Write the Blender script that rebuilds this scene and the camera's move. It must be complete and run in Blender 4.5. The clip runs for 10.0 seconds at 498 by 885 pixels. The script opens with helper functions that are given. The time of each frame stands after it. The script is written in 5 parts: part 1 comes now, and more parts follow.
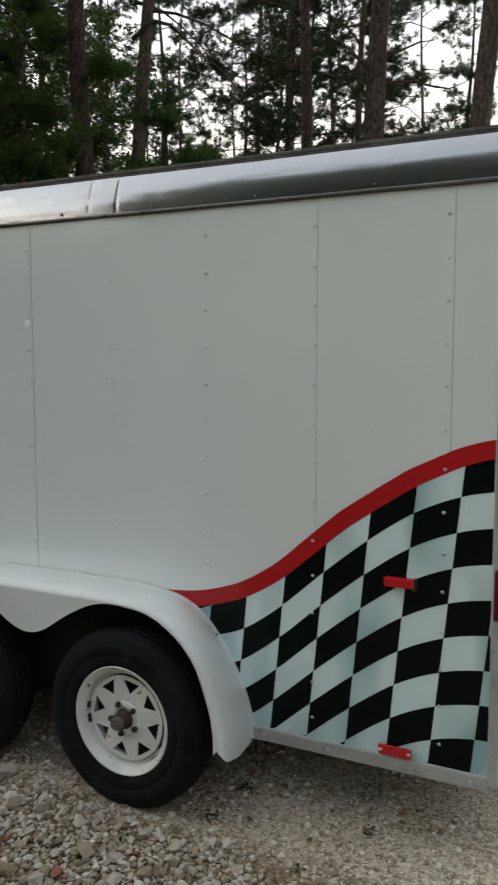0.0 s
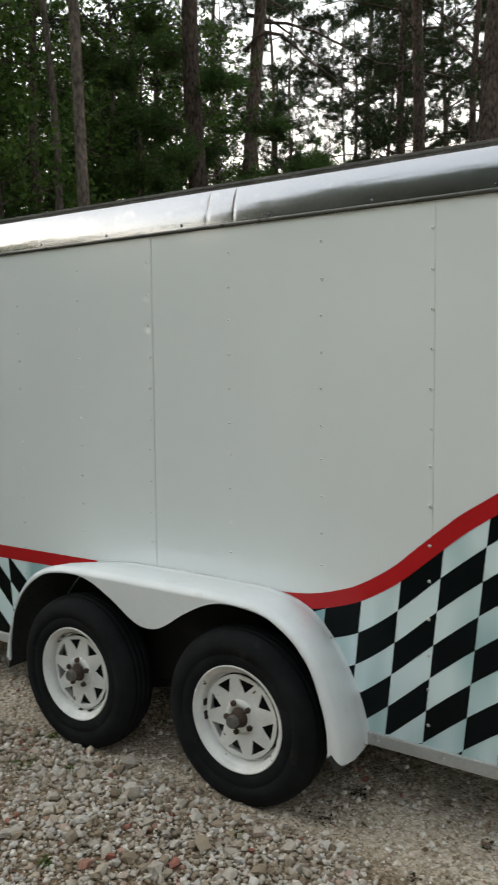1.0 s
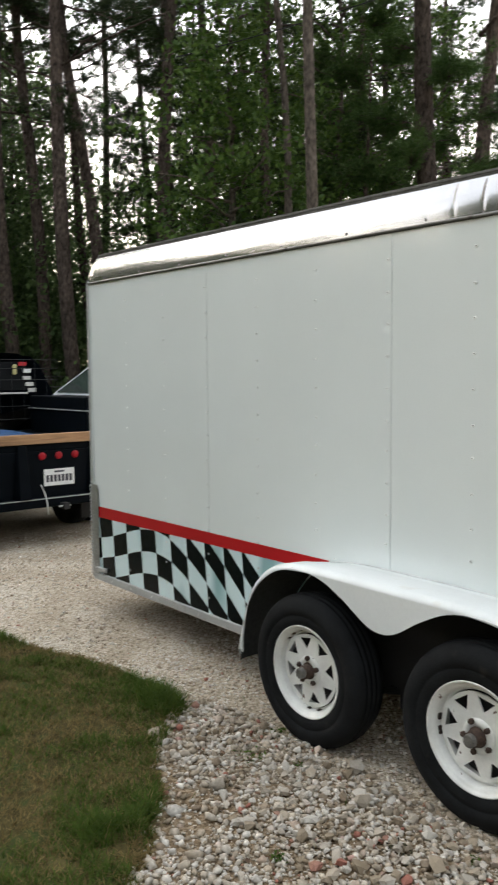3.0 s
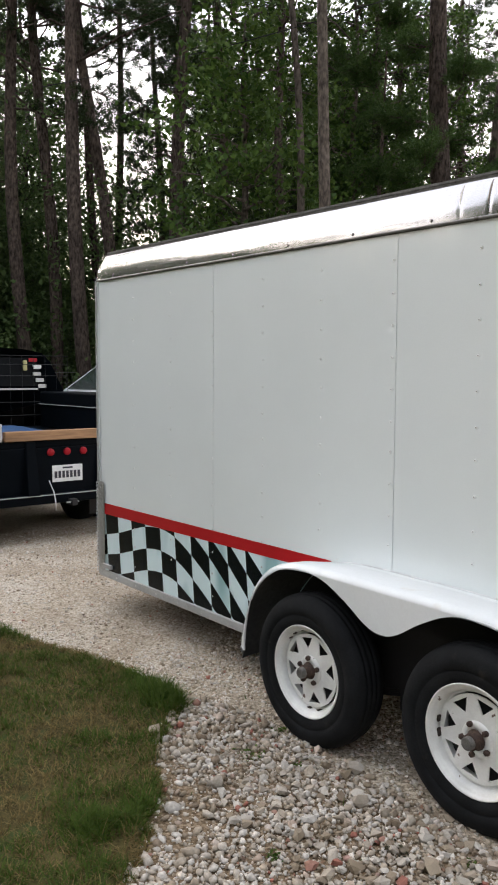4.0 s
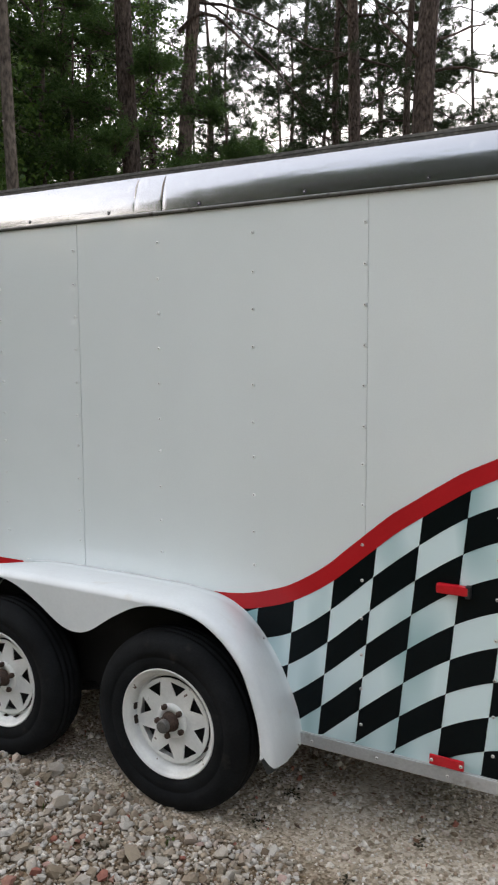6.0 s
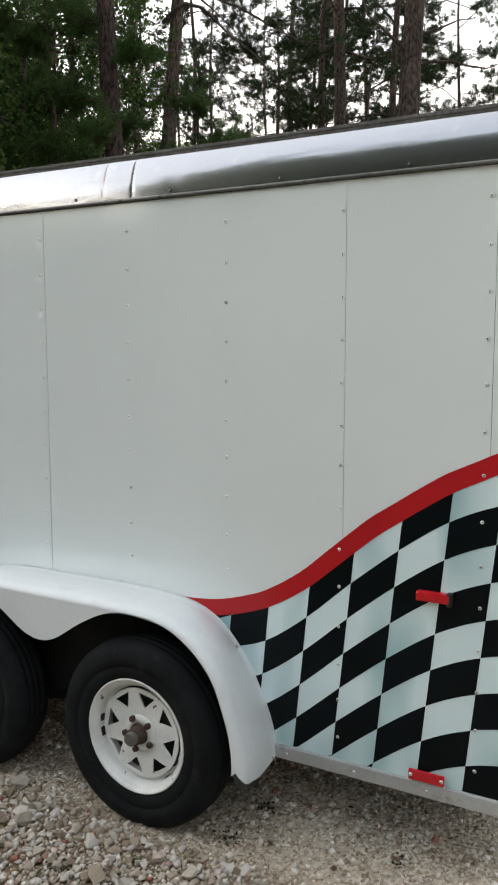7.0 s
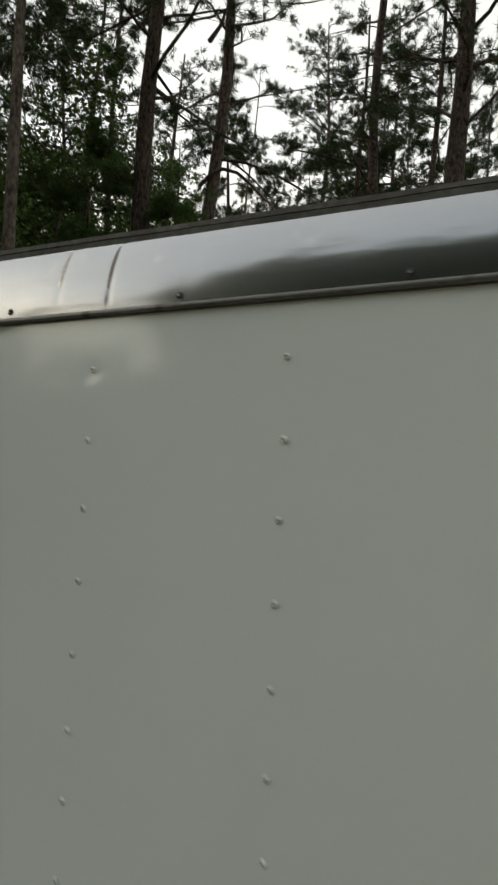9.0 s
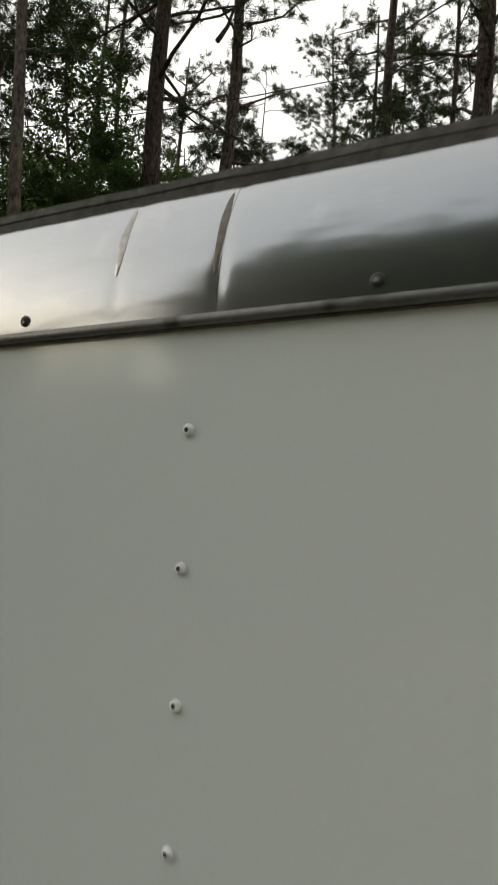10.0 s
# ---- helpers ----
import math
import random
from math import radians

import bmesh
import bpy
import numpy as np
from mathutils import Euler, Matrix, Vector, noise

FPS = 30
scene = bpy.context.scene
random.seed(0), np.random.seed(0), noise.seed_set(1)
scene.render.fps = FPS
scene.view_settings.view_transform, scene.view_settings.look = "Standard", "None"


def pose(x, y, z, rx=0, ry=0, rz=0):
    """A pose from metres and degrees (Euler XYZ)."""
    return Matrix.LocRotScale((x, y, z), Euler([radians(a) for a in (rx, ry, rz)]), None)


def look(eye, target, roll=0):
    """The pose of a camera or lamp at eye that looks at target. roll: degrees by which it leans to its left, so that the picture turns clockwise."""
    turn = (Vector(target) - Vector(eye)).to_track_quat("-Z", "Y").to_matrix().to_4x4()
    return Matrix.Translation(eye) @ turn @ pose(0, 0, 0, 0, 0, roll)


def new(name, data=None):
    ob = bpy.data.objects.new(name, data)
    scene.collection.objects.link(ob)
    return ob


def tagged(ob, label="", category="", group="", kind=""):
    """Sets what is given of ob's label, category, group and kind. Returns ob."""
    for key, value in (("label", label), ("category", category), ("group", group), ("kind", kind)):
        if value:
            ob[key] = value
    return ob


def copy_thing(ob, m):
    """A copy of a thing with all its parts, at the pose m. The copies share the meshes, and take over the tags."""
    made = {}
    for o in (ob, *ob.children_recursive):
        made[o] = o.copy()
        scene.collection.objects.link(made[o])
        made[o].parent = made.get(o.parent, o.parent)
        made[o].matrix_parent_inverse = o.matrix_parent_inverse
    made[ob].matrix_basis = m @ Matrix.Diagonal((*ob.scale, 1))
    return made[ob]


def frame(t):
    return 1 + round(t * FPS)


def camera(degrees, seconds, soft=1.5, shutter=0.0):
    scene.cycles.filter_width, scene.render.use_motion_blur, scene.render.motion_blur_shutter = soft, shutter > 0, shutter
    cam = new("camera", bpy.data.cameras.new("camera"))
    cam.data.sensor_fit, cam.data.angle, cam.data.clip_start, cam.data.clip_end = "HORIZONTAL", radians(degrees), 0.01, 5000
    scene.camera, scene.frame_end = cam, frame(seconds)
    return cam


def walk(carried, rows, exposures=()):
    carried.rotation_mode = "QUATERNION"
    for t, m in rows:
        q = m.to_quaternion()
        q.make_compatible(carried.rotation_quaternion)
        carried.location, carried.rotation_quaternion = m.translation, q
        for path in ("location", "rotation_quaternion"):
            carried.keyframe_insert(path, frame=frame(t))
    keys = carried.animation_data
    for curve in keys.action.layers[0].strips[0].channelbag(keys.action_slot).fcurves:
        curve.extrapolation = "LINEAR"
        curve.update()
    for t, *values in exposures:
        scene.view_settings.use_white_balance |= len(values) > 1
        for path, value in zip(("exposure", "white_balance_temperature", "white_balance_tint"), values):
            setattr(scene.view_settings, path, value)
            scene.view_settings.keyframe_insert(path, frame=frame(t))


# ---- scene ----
cam = camera(35.0, 10.0, soft=1.9, shutter=0.4)
PATH = [
    (0, (0.580, -2.389, 1.521), (-0.331, -0.618, 1.337), -0.09),
    (0.5, (0.579, -2.400, 1.529), (-0.454, -0.697, 1.352), -0.15),
    (1, (0.572, -2.424, 1.514), (-0.573, -0.793, 1.348), -0.55),
    (1.5, (0.566, -2.431, 1.515), (-0.689, -0.882, 1.353), -0.60),
    (2, (0.545, -2.437, 1.516), (-0.798, -0.964, 1.356), -0.71),
    (2.5, (0.522, -2.428, 1.518), (-0.933, -1.066, 1.354), -0.95),
    (3, (0.481, -2.435, 1.521), (-1.063, -1.175, 1.355), -0.46),
    (3.2, (0.470, -2.431, 1.538), (-1.104, -1.210, 1.362), 0.24),
    (4.3, (0.512, -2.408, 1.523), (-1.030, -1.144, 1.361), 0.10),
    (4.5, (0.507, -2.405, 1.530), (-0.953, -1.048, 1.361), 0.18),
    (5, (0.505, -2.386, 1.531), (-0.773, -0.859, 1.352), 0.24),
    (5.5, (0.504, -2.355, 1.528), (-0.636, -0.722, 1.341), -0.48),
    (6, (0.549, -2.348, 1.548), (-0.461, -0.635, 1.344), -0.30),
    (7.3, (0.492, -2.101, 1.548), (-0.466, -0.359, 1.331), 0.19),
    (7.5, (0.388, -1.993, 1.523), (-0.484, -0.196, 1.414), 0.31),
    (8, (0.189, -1.642, 1.614), (-0.593, 0.199, 1.590), -0.08),
    (8.5, (0.051, -1.291, 1.690), (-0.792, 0.521, 1.773), 2.24),
    (9, (-0.238, -1.074, 1.736), (-1.258, 0.637, 1.910), 3.03),
    (9.5, (-0.552, -0.842, 1.838), (-1.583, 0.858, 2.061), 2.35),
    (10, (-0.785, -0.602, 1.896), (-1.815, 1.101, 2.091), 2.23),
]
EXPOSURES = [(0, 1.57, 6400, 6), (1, 1.99, 6440, 6), (2, 2.14, 6470, 7), (2.5, 2.22, 6470, 8), (3.2, 2.47, 6460, 9),
             (4.5, 2.43, 6290, 16), (5.5, 2.16, 6210, 14), (6.2, 2.2, 6240, 12), (7.3, 2.16, 6340, 9), (7.7, 1.96, 6370, 8),
             (8, 1.3, 6480, 5), (8.5, 0.73, 6640, 2), (9, 1.15, 6760, 3), (9.5, 1.35, 6890, 3), (10, 1.36, 6890, 5)]
walk(cam, [(t, look(eye, target, roll)) for t, eye, target, roll in PATH], EXPOSURES)


# ---- light ----
world = bpy.data.worlds.new("sky")
scene.world = world
world.use_nodes = True
wn, wl = world.node_tree.nodes, world.node_tree.links
sky = wn.new("ShaderNodeTexSky")
sky.sky_type, sky.sun_disc = "NISHITA", False
sky.sun_elevation, sky.sun_rotation = radians(14), radians(-108)
sky.air_density, sky.dust_density, sky.ozone_density = 1.0, 3.0, 1.0
pale = wn.new("ShaderNodeHueSaturation")
pale.inputs["Saturation"].default_value = 0.75
wl.new(sky.outputs[0], pale.inputs["Color"])
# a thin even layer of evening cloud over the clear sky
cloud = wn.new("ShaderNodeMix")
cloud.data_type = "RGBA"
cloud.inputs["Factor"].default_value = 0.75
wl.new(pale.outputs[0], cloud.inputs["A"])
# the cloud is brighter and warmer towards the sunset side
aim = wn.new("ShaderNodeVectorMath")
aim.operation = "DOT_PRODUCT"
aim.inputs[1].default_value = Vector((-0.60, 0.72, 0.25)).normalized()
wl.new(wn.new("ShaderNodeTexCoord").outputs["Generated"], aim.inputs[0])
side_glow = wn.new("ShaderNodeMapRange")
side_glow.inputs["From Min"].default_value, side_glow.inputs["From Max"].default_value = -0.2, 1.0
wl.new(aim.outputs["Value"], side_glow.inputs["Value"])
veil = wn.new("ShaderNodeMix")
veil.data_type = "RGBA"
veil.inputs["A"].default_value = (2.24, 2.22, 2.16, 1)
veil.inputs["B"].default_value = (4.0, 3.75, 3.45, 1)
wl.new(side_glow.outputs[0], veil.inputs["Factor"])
# warm near the horizon, cooler above
up = wn.new("ShaderNodeSeparateXYZ")
wl.new(aim.inputs[0].links[0].from_socket, up.inputs[0])
rise = wn.new("ShaderNodeMapRange")
rise.inputs["From Min"].default_value, rise.inputs["From Max"].default_value = 0.06, 0.42
wl.new(up.outputs["Z"], rise.inputs["Value"])
tint = wn.new("ShaderNodeMix")
tint.data_type = "RGBA"
tint.inputs["A"].default_value = (1.20, 1.0, 0.76, 1)
tint.inputs["B"].default_value = (0.97, 1.0, 1.05, 1)
wl.new(rise.outputs[0], tint.inputs["Factor"])
warm = wn.new("ShaderNodeMix")
warm.data_type, warm.blend_type = "RGBA", "MULTIPLY"
warm.inputs["Factor"].default_value = 1.0
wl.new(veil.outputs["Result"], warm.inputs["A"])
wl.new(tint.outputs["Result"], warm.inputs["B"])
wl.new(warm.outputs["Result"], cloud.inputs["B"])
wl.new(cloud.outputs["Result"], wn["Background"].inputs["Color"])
wn["Background"].inputs["Strength"].default_value = 0.15

sun = new("sun", bpy.data.lights.new("sun", "SUN"))
sun.data.energy, sun.data.angle, sun.data.color = 0.4, radians(30), (1.0, 0.92, 0.8)
sun.matrix_world = look((-18.1, -5.9, 4.8), (0, 0, 0))


# ---- materials ----
def material(name, base, rough=0.5, metal=0.0, fine=(60, 0.1), coarse=(4, 0.12), bump=0.0, bump_scale=None, coat=0.0,
             stain=None, per_object=0.0, per_island=0.0, spec=0.5, stretch=(1, 1, 1)):
    """Principled paint: base colour varied by a fine and a coarse noise, with optional relief, stains and variation by piece."""
    m = bpy.data.materials.new(name)
    m.use_nodes = True
    n, l = m.node_tree.nodes, m.node_tree.links
    p = n["Principled BSDF"]
    p.inputs["Roughness"].default_value, p.inputs["Metallic"].default_value = rough, metal
    p.inputs["Coat Weight"].default_value, p.inputs["Specular IOR Level"].default_value = coat, spec
    tc, mp = n.new("ShaderNodeTexCoord"), n.new("ShaderNodeMapping")
    mp.inputs["Scale"].default_value = stretch
    l.new(tc.outputs["Object"], mp.inputs[0])
    value = None
    for scale, amount in (fine, coarse):
        t = n.new("ShaderNodeTexNoise")
        t.inputs["Scale"].default_value, t.inputs["Detail"].default_value = scale, 4
        l.new(mp.outputs[0], t.inputs["Vector"])
        r = n.new("ShaderNodeMapRange")
        r.inputs["From Min"].default_value, r.inputs["From Max"].default_value = 0.3, 0.7
        r.inputs["To Min"].default_value, r.inputs["To Max"].default_value = 1 - amount, 1 + amount
        l.new(t.outputs["Fac"], r.inputs["Value"])
        value = r.outputs[0] if value is None else times(n, l, value, r.outputs[0])
        if scale == fine[0]:
            grain = t
    for amount, node, out in ((per_object, "ShaderNodeObjectInfo", "Random"), (per_island, "ShaderNodeNewGeometry", "Random Per Island")):
        if amount:
            r = n.new("ShaderNodeMapRange")
            r.inputs["To Min"].default_value, r.inputs["To Max"].default_value = 1 - amount, 1 + amount
            l.new(n.new(node).outputs[out], r.inputs["Value"])
            value = times(n, l, value, r.outputs[0])
    mix = n.new("ShaderNodeVectorMath")
    mix.operation = "SCALE"
    mix.inputs[0].default_value = base
    l.new(value, mix.inputs["Scale"])
    colour = mix.outputs[0]
    if stain:
        tint, scale, low, high = stain
        t = n.new("ShaderNodeTexNoise")
        t.inputs["Scale"].default_value, t.inputs["Detail"].default_value = scale, 6
        l.new(tc.outputs["Object"], t.inputs["Vector"])
        r = n.new("ShaderNodeMapRange")
        r.inputs["From Min"].default_value, r.inputs["From Max"].default_value = low, high
        l.new(t.outputs["Fac"], r.inputs["Value"])
        mm = n.new("ShaderNodeMix")
        mm.data_type = "RGBA"
        mm.inputs["B"].default_value = (*tint, 1)
        l.new(r.outputs[0], mm.inputs["Factor"])
        l.new(colour, mm.inputs["A"])
        colour = mm.outputs["Result"]
    l.new(colour, p.inputs["Base Color"])
    if bump:
        b = n.new("ShaderNodeBump")
        b.inputs["Strength"].default_value, b.inputs["Distance"].default_value = 1.0, bump
        src = grain
        if bump_scale:
            src = n.new("ShaderNodeTexNoise")
            src.inputs["Scale"].default_value, src.inputs["Detail"].default_value = bump_scale, 3
            l.new(mp.outputs[0], src.inputs["Vector"])
        l.new(src.outputs["Fac"], b.inputs["Height"])
        l.new(b.outputs[0], p.inputs["Normal"])
    return m


def times(n, l, a, b):
    k = n.new("ShaderNodeMath")
    k.operation = "MULTIPLY"
    l.new(a, k.inputs[0])
    l.new(b, k.inputs[1])
    return k.outputs[0]


def leaf_material(name, base, other, rough=0.5, through_light=0.42):
    """Leaves: two greens by island, a little light through them."""
    m = bpy.data.materials.new(name)
    m.use_nodes = True
    n, l = m.node_tree.nodes, m.node_tree.links
    p = n["Principled BSDF"]
    p.inputs["Roughness"].default_value = rough
    p.inputs["Specular IOR Level"].default_value = 0.12
    mm = n.new("ShaderNodeMix")
    mm.data_type = "RGBA"
    mm.inputs["A"].default_value, mm.inputs["B"].default_value = (*base, 1), (*other, 1)
    pick = n.new("ShaderNodeNewGeometry").outputs["Random Per Island"]
    l.new(pick, mm.inputs["Factor"])
    l.new(mm.outputs["Result"], p.inputs["Base Color"])
    tr, ad = n.new("ShaderNodeBsdfTranslucent"), n.new("ShaderNodeMixShader")
    l.new(mm.outputs["Result"], tr.inputs["Color"])
    ad.inputs[0].default_value = through_light
    l.new(p.outputs[0], ad.inputs[1])
    l.new(tr.outputs[0], ad.inputs[2])
    l.new(ad.outputs[0], n["Material Output"].inputs["Surface"])
    return m


WHITE = material("white_enamel", (0.733, 0.785, 0.782), 0.075, fine=(180, 0.012), coarse=(1.5, 0.03), bump=0.0006, bump_scale=2.2, spec=0.85)
FENDER = material("fender_white", (0.715, 0.745, 0.75), 0.24, fine=(90, 0.02), coarse=(5, 0.04), stain=((0.62, 0.6, 0.55), 9, 0.62, 0.85))
ALU = material("polished_aluminium", (0.415, 0.422, 0.44), 0.12, 1.0, fine=(250, 0.03), coarse=(6, 0.05), bump=0.0015, bump_scale=3.0, stretch=(0.5, 1, 3.0),
               stain=((0.55, 0.54, 0.52), 14, 0.6, 0.9))
def hazed(m, share, rough):
    """Adds a hazy second reflection to a metal."""
    n, l = m.node_tree.nodes, m.node_tree.links
    p = n["Principled BSDF"]
    q, mix = n.new("ShaderNodeBsdfPrincipled"), n.new("ShaderNodeMixShader")
    q.inputs["Metallic"].default_value, q.inputs["Roughness"].default_value = 1.0, rough
    for k in ("Base Color", "Normal"):
        if p.inputs[k].links:
            l.new(p.inputs[k].links[0].from_socket, q.inputs[k])
    mix.inputs[0].default_value = share
    l.new(p.outputs[0], mix.inputs[1])
    l.new(q.outputs[0], mix.inputs[2])
    l.new(mix.outputs[0], n["Material Output"].inputs["Surface"])


hazed(ALU, 0.16, 0.4)
MILL = material("mill_aluminium", (0.42, 0.43, 0.425), 0.45, 0.3, fine=(120, 0.08), coarse=(6, 0.12), stain=((0.25, 0.23, 0.2), 22, 0.6, 0.8))
PLATE = material("diamond_plate", (0.42, 0.43, 0.42), 0.4, 0.9, fine=(120, 0.08), coarse=(6, 0.12))
RED = material("red_vinyl", (0.42, 0.014, 0.018), 0.25, fine=(150, 0.03), coarse=(3, 0.08), spec=0.3)
BLACK = material("black_vinyl", (0.0035, 0.006, 0.007), 0.25, fine=(200, 0.1), coarse=(5, 0.15), spec=0.13)
TAIL = material("dark_red_lens", (0.07, 0.004, 0.007), 0.3, fine=(300, 0.08), coarse=(30, 0.1))
LENS = material("red_lens", (0.5, 0.012, 0.02), 0.15, fine=(300, 0.08), coarse=(30, 0.1), coat=0.4)
RUBBER = material("tyre_rubber", (0.0095, 0.0105, 0.0115), 0.85, fine=(150, 0.2), coarse=(9, 0.35), bump=0.0008, stain=((0.045, 0.04, 0.034), 12, 0.64, 0.9), spec=0.14)
RIM = material("white_wheel_paint", (0.70, 0.71, 0.685), 0.35, fine=(120, 0.04), coarse=(12, 0.12), stain=((0.085, 0.042, 0.024), 24, 0.70, 0.73))
FLAKE_OR_SLIT = material("rust_flake_or_slit_shade", (0.030, 0.020, 0.015), 0.85, fine=(200, 0.4), coarse=(60, 0.4))
RUST = material("rusty_steel", (0.062, 0.040, 0.030), 0.8, 0.3, fine=(150, 0.4), coarse=(30, 0.4), bump=0.001)
CAP = material("grey_cap", (0.13, 0.125, 0.115), 0.55, 0.2, fine=(200, 0.25), coarse=(40, 0.3))
DARK = material("black_chassis_paint", (0.008, 0.008, 0.009), 0.75, fine=(80, 0.2), coarse=(6, 0.3))
UNDERCOAT = material("grey_undercoat", (0.030, 0.033, 0.032), 0.8, fine=(60, 0.3), coarse=(6, 0.3))
CAULK = material("pale_caulk", (0.70, 0.71, 0.71), 0.7, fine=(90, 0.15), coarse=(8, 0.3))
# roof edge sealant; also colours the shadow strip under the cove lip
SEALANT_OR_SHADOW = material("weathered_sealant_or_shadow", (0.080, 0.078, 0.070), 0.85, fine=(90, 0.3), coarse=(8, 0.3), bump=0.002)
ROOF = material("galvanised_roof", (0.5, 0.5, 0.5), 0.4, 0.7, fine=(60, 0.1), coarse=(3, 0.15))
LIP_METAL = material("dull_lip_metal", (0.150, 0.150, 0.144), 0.45, 0.7, fine=(120, 0.12), coarse=(6, 0.2), stain=((0.05, 0.045, 0.04), 30, 0.58, 0.75))
DARK_SCREW = material("dark_steel_screw", (0.035, 0.034, 0.033), 0.45, 0.2, fine=(300, 0.1), coarse=(100, 0.1), per_object=0.3)
# colours of the reflections in the cove's dents, laid on as strips
BROWN_CREASE = material("brown_crease_reflection", (0.15, 0.125, 0.105), 0.35, 0.75, fine=(150, 0.2), coarse=(12, 0.3))
PALE_CREASE = material("pale_crease_reflection", (0.33, 0.31, 0.29), 0.22, 0.95, fine=(150, 0.15), coarse=(12, 0.25))
PIN = material("dark_rivet_pin", (0.10, 0.10, 0.10), 0.6, fine=(300, 0.1), coarse=(100, 0.1))
SCREW = material("painted_screw", (0.78, 0.81, 0.80), 0.35, 0.0, fine=(300, 0.1), coarse=(100, 0.1), per_object=0.12)
BRIGHT_SCREW = material("zinc_screw", (0.62, 0.62, 0.6), 0.3, 0.8, fine=(300, 0.1), coarse=(100, 0.1), per_object=0.2)
BARK = material("pine_bark", (0.064, 0.049, 0.040), 0.95, spec=0.15, fine=(24, 0.75), coarse=(2.5, 0.35), bump=0.06, bump_scale=16, stretch=(1, 1, 0.4), per_object=0.25)
GREY_BARK = material("grey_bark", (0.082, 0.068, 0.056), 0.95, spec=0.15, fine=(24, 0.6), coarse=(2.5, 0.35), bump=0.04, bump_scale=16, stretch=(1, 1, 0.4), per_object=0.2)
PINE = leaf_material("pine_needles", (0.016, 0.029, 0.011), (0.040, 0.060, 0.020), through_light=0.2)
YOUNG_PINE = leaf_material("young_pine_needles", (0.032, 0.066, 0.018), (0.078, 0.125, 0.036))
LEAF = leaf_material("oak_leaves", (0.030, 0.064, 0.014), (0.088, 0.142, 0.030), 0.4)
SHRUB = leaf_material("shrub_leaves", (0.045, 0.078, 0.027), (0.10, 0.15, 0.05))
GRASS = leaf_material("grass_blades", (0.042, 0.086, 0.012), (0.105, 0.150, 0.028), 0.6)
STRAW = leaf_material("dry_grass_blades", (0.105, 0.082, 0.030), (0.29, 0.215, 0.095), 0.7)


# ---- mesh helpers ----
def link(name, bm, mat, parent=None, label="", smooth=False):
    me = bpy.data.meshes.new(name)
    bm.to_mesh(me)
    bm.free()
    return bind(name, me, mat, parent, label, smooth)


def bind(name, me, mat, parent=None, label="", smooth=False):
    if not me.materials:
        me.materials.append(mat)
    if smooth:
        me.shade_smooth()
    ob = new(name, me)
    ob.parent = parent
    return tagged(ob, label) if label else ob


def part(name, bm, material_, parent, label="", smooth=False):
    return link(name, bm, material_, parent, label, smooth)


def arrays(name, verts, faces, mat, parent=None, label="", smooth=False):
    """A mesh from numpy arrays: verts (n, 3), faces (m, 3 or 4)."""
    me = bpy.data.meshes.new(name)
    k = faces.shape[1]
    me.vertices.add(len(verts))
    me.vertices.foreach_set("co", np.asarray(verts, dtype=np.float32).ravel())
    me.loops.add(faces.size)
    me.loops.foreach_set("vertex_index", faces.astype(np.int32).ravel())
    me.polygons.add(len(faces))
    me.polygons.foreach_set("loop_start", np.arange(0, faces.size, k, dtype=np.int32))
    me.update(calc_edges=True)
    me.validate()
    return bind(name, me, mat, parent, label, smooth)


def thing(name, label, category, at=(0, 0, 0), group="", kind=""):
    ob = new(name)
    ob.location = at
    return tagged(ob, label, category, group, kind)


def box(bm, x0, x1, y0, y1, z0, z1, bevel=0.0):
    r = bmesh.ops.create_cube(bm, size=1.0)
    for v in r["verts"]:
        v.co = ((x0 + x1) / 2 + v.co.x * (x1 - x0), (y0 + y1) / 2 + v.co.y * (y1 - y0), (z0 + z1) / 2 + v.co.z * (z1 - z0))
    if bevel:
        edges = list({e for v in r["verts"] for e in v.link_edges})
        bmesh.ops.bevel(bm, geom=edges, offset=bevel, segments=2, affect="EDGES", profile=0.5)
    return bm


def boxed(*a, **k):
    return box(bmesh.new(), *a, **k)


def grid_skin(bm, rows, closed=False):
    """Quads between rows of points; rows of equal length."""
    vs = [[bm.verts.new(p) for p in row] for row in rows]
    for a, b in zip(vs, vs[1:]):
        n = len(a)
        for i in range(n if closed else n - 1):
            j = (i + 1) % n
            bm.faces.new((a[i], a[j], b[j], b[i]))
    return vs


def lathe(bm, profile, n=56, centre=(0, 0, 0)):
    """Turns (radius, depth) pairs about the y axis."""
    rows = []
    for r, y in profile:
        rows.append([(centre[0] + r * math.cos(a), centre[1] + y, centre[2] + r * math.sin(a)) for a in (2 * math.pi * i / n for i in range(n))])
    return grid_skin(bm, rows, closed=True)


def tube(bm, points, radii, n=8):
    """A round limb along points with the radii given."""
    rows = []
    up = Vector((0, 0, 1))
    pts = [Vector(p) for p in points]
    for i, p in enumerate(pts):
        d = (pts[min(i + 1, len(pts) - 1)] - pts[max(i - 1, 0)]).normalized()
        a = d.cross(up if abs(d.z) < 0.95 else Vector((1, 0, 0))).normalized()
        b = d.cross(a)
        rows.append([p + radii[i] * (math.cos(t) * a + math.sin(t) * b) for t in (2 * math.pi * k / n for k in range(n))])
    vs = grid_skin(bm, rows, closed=True)
    bm.faces.new(vs[-1])
    bm.faces.new(vs[0][::-1])


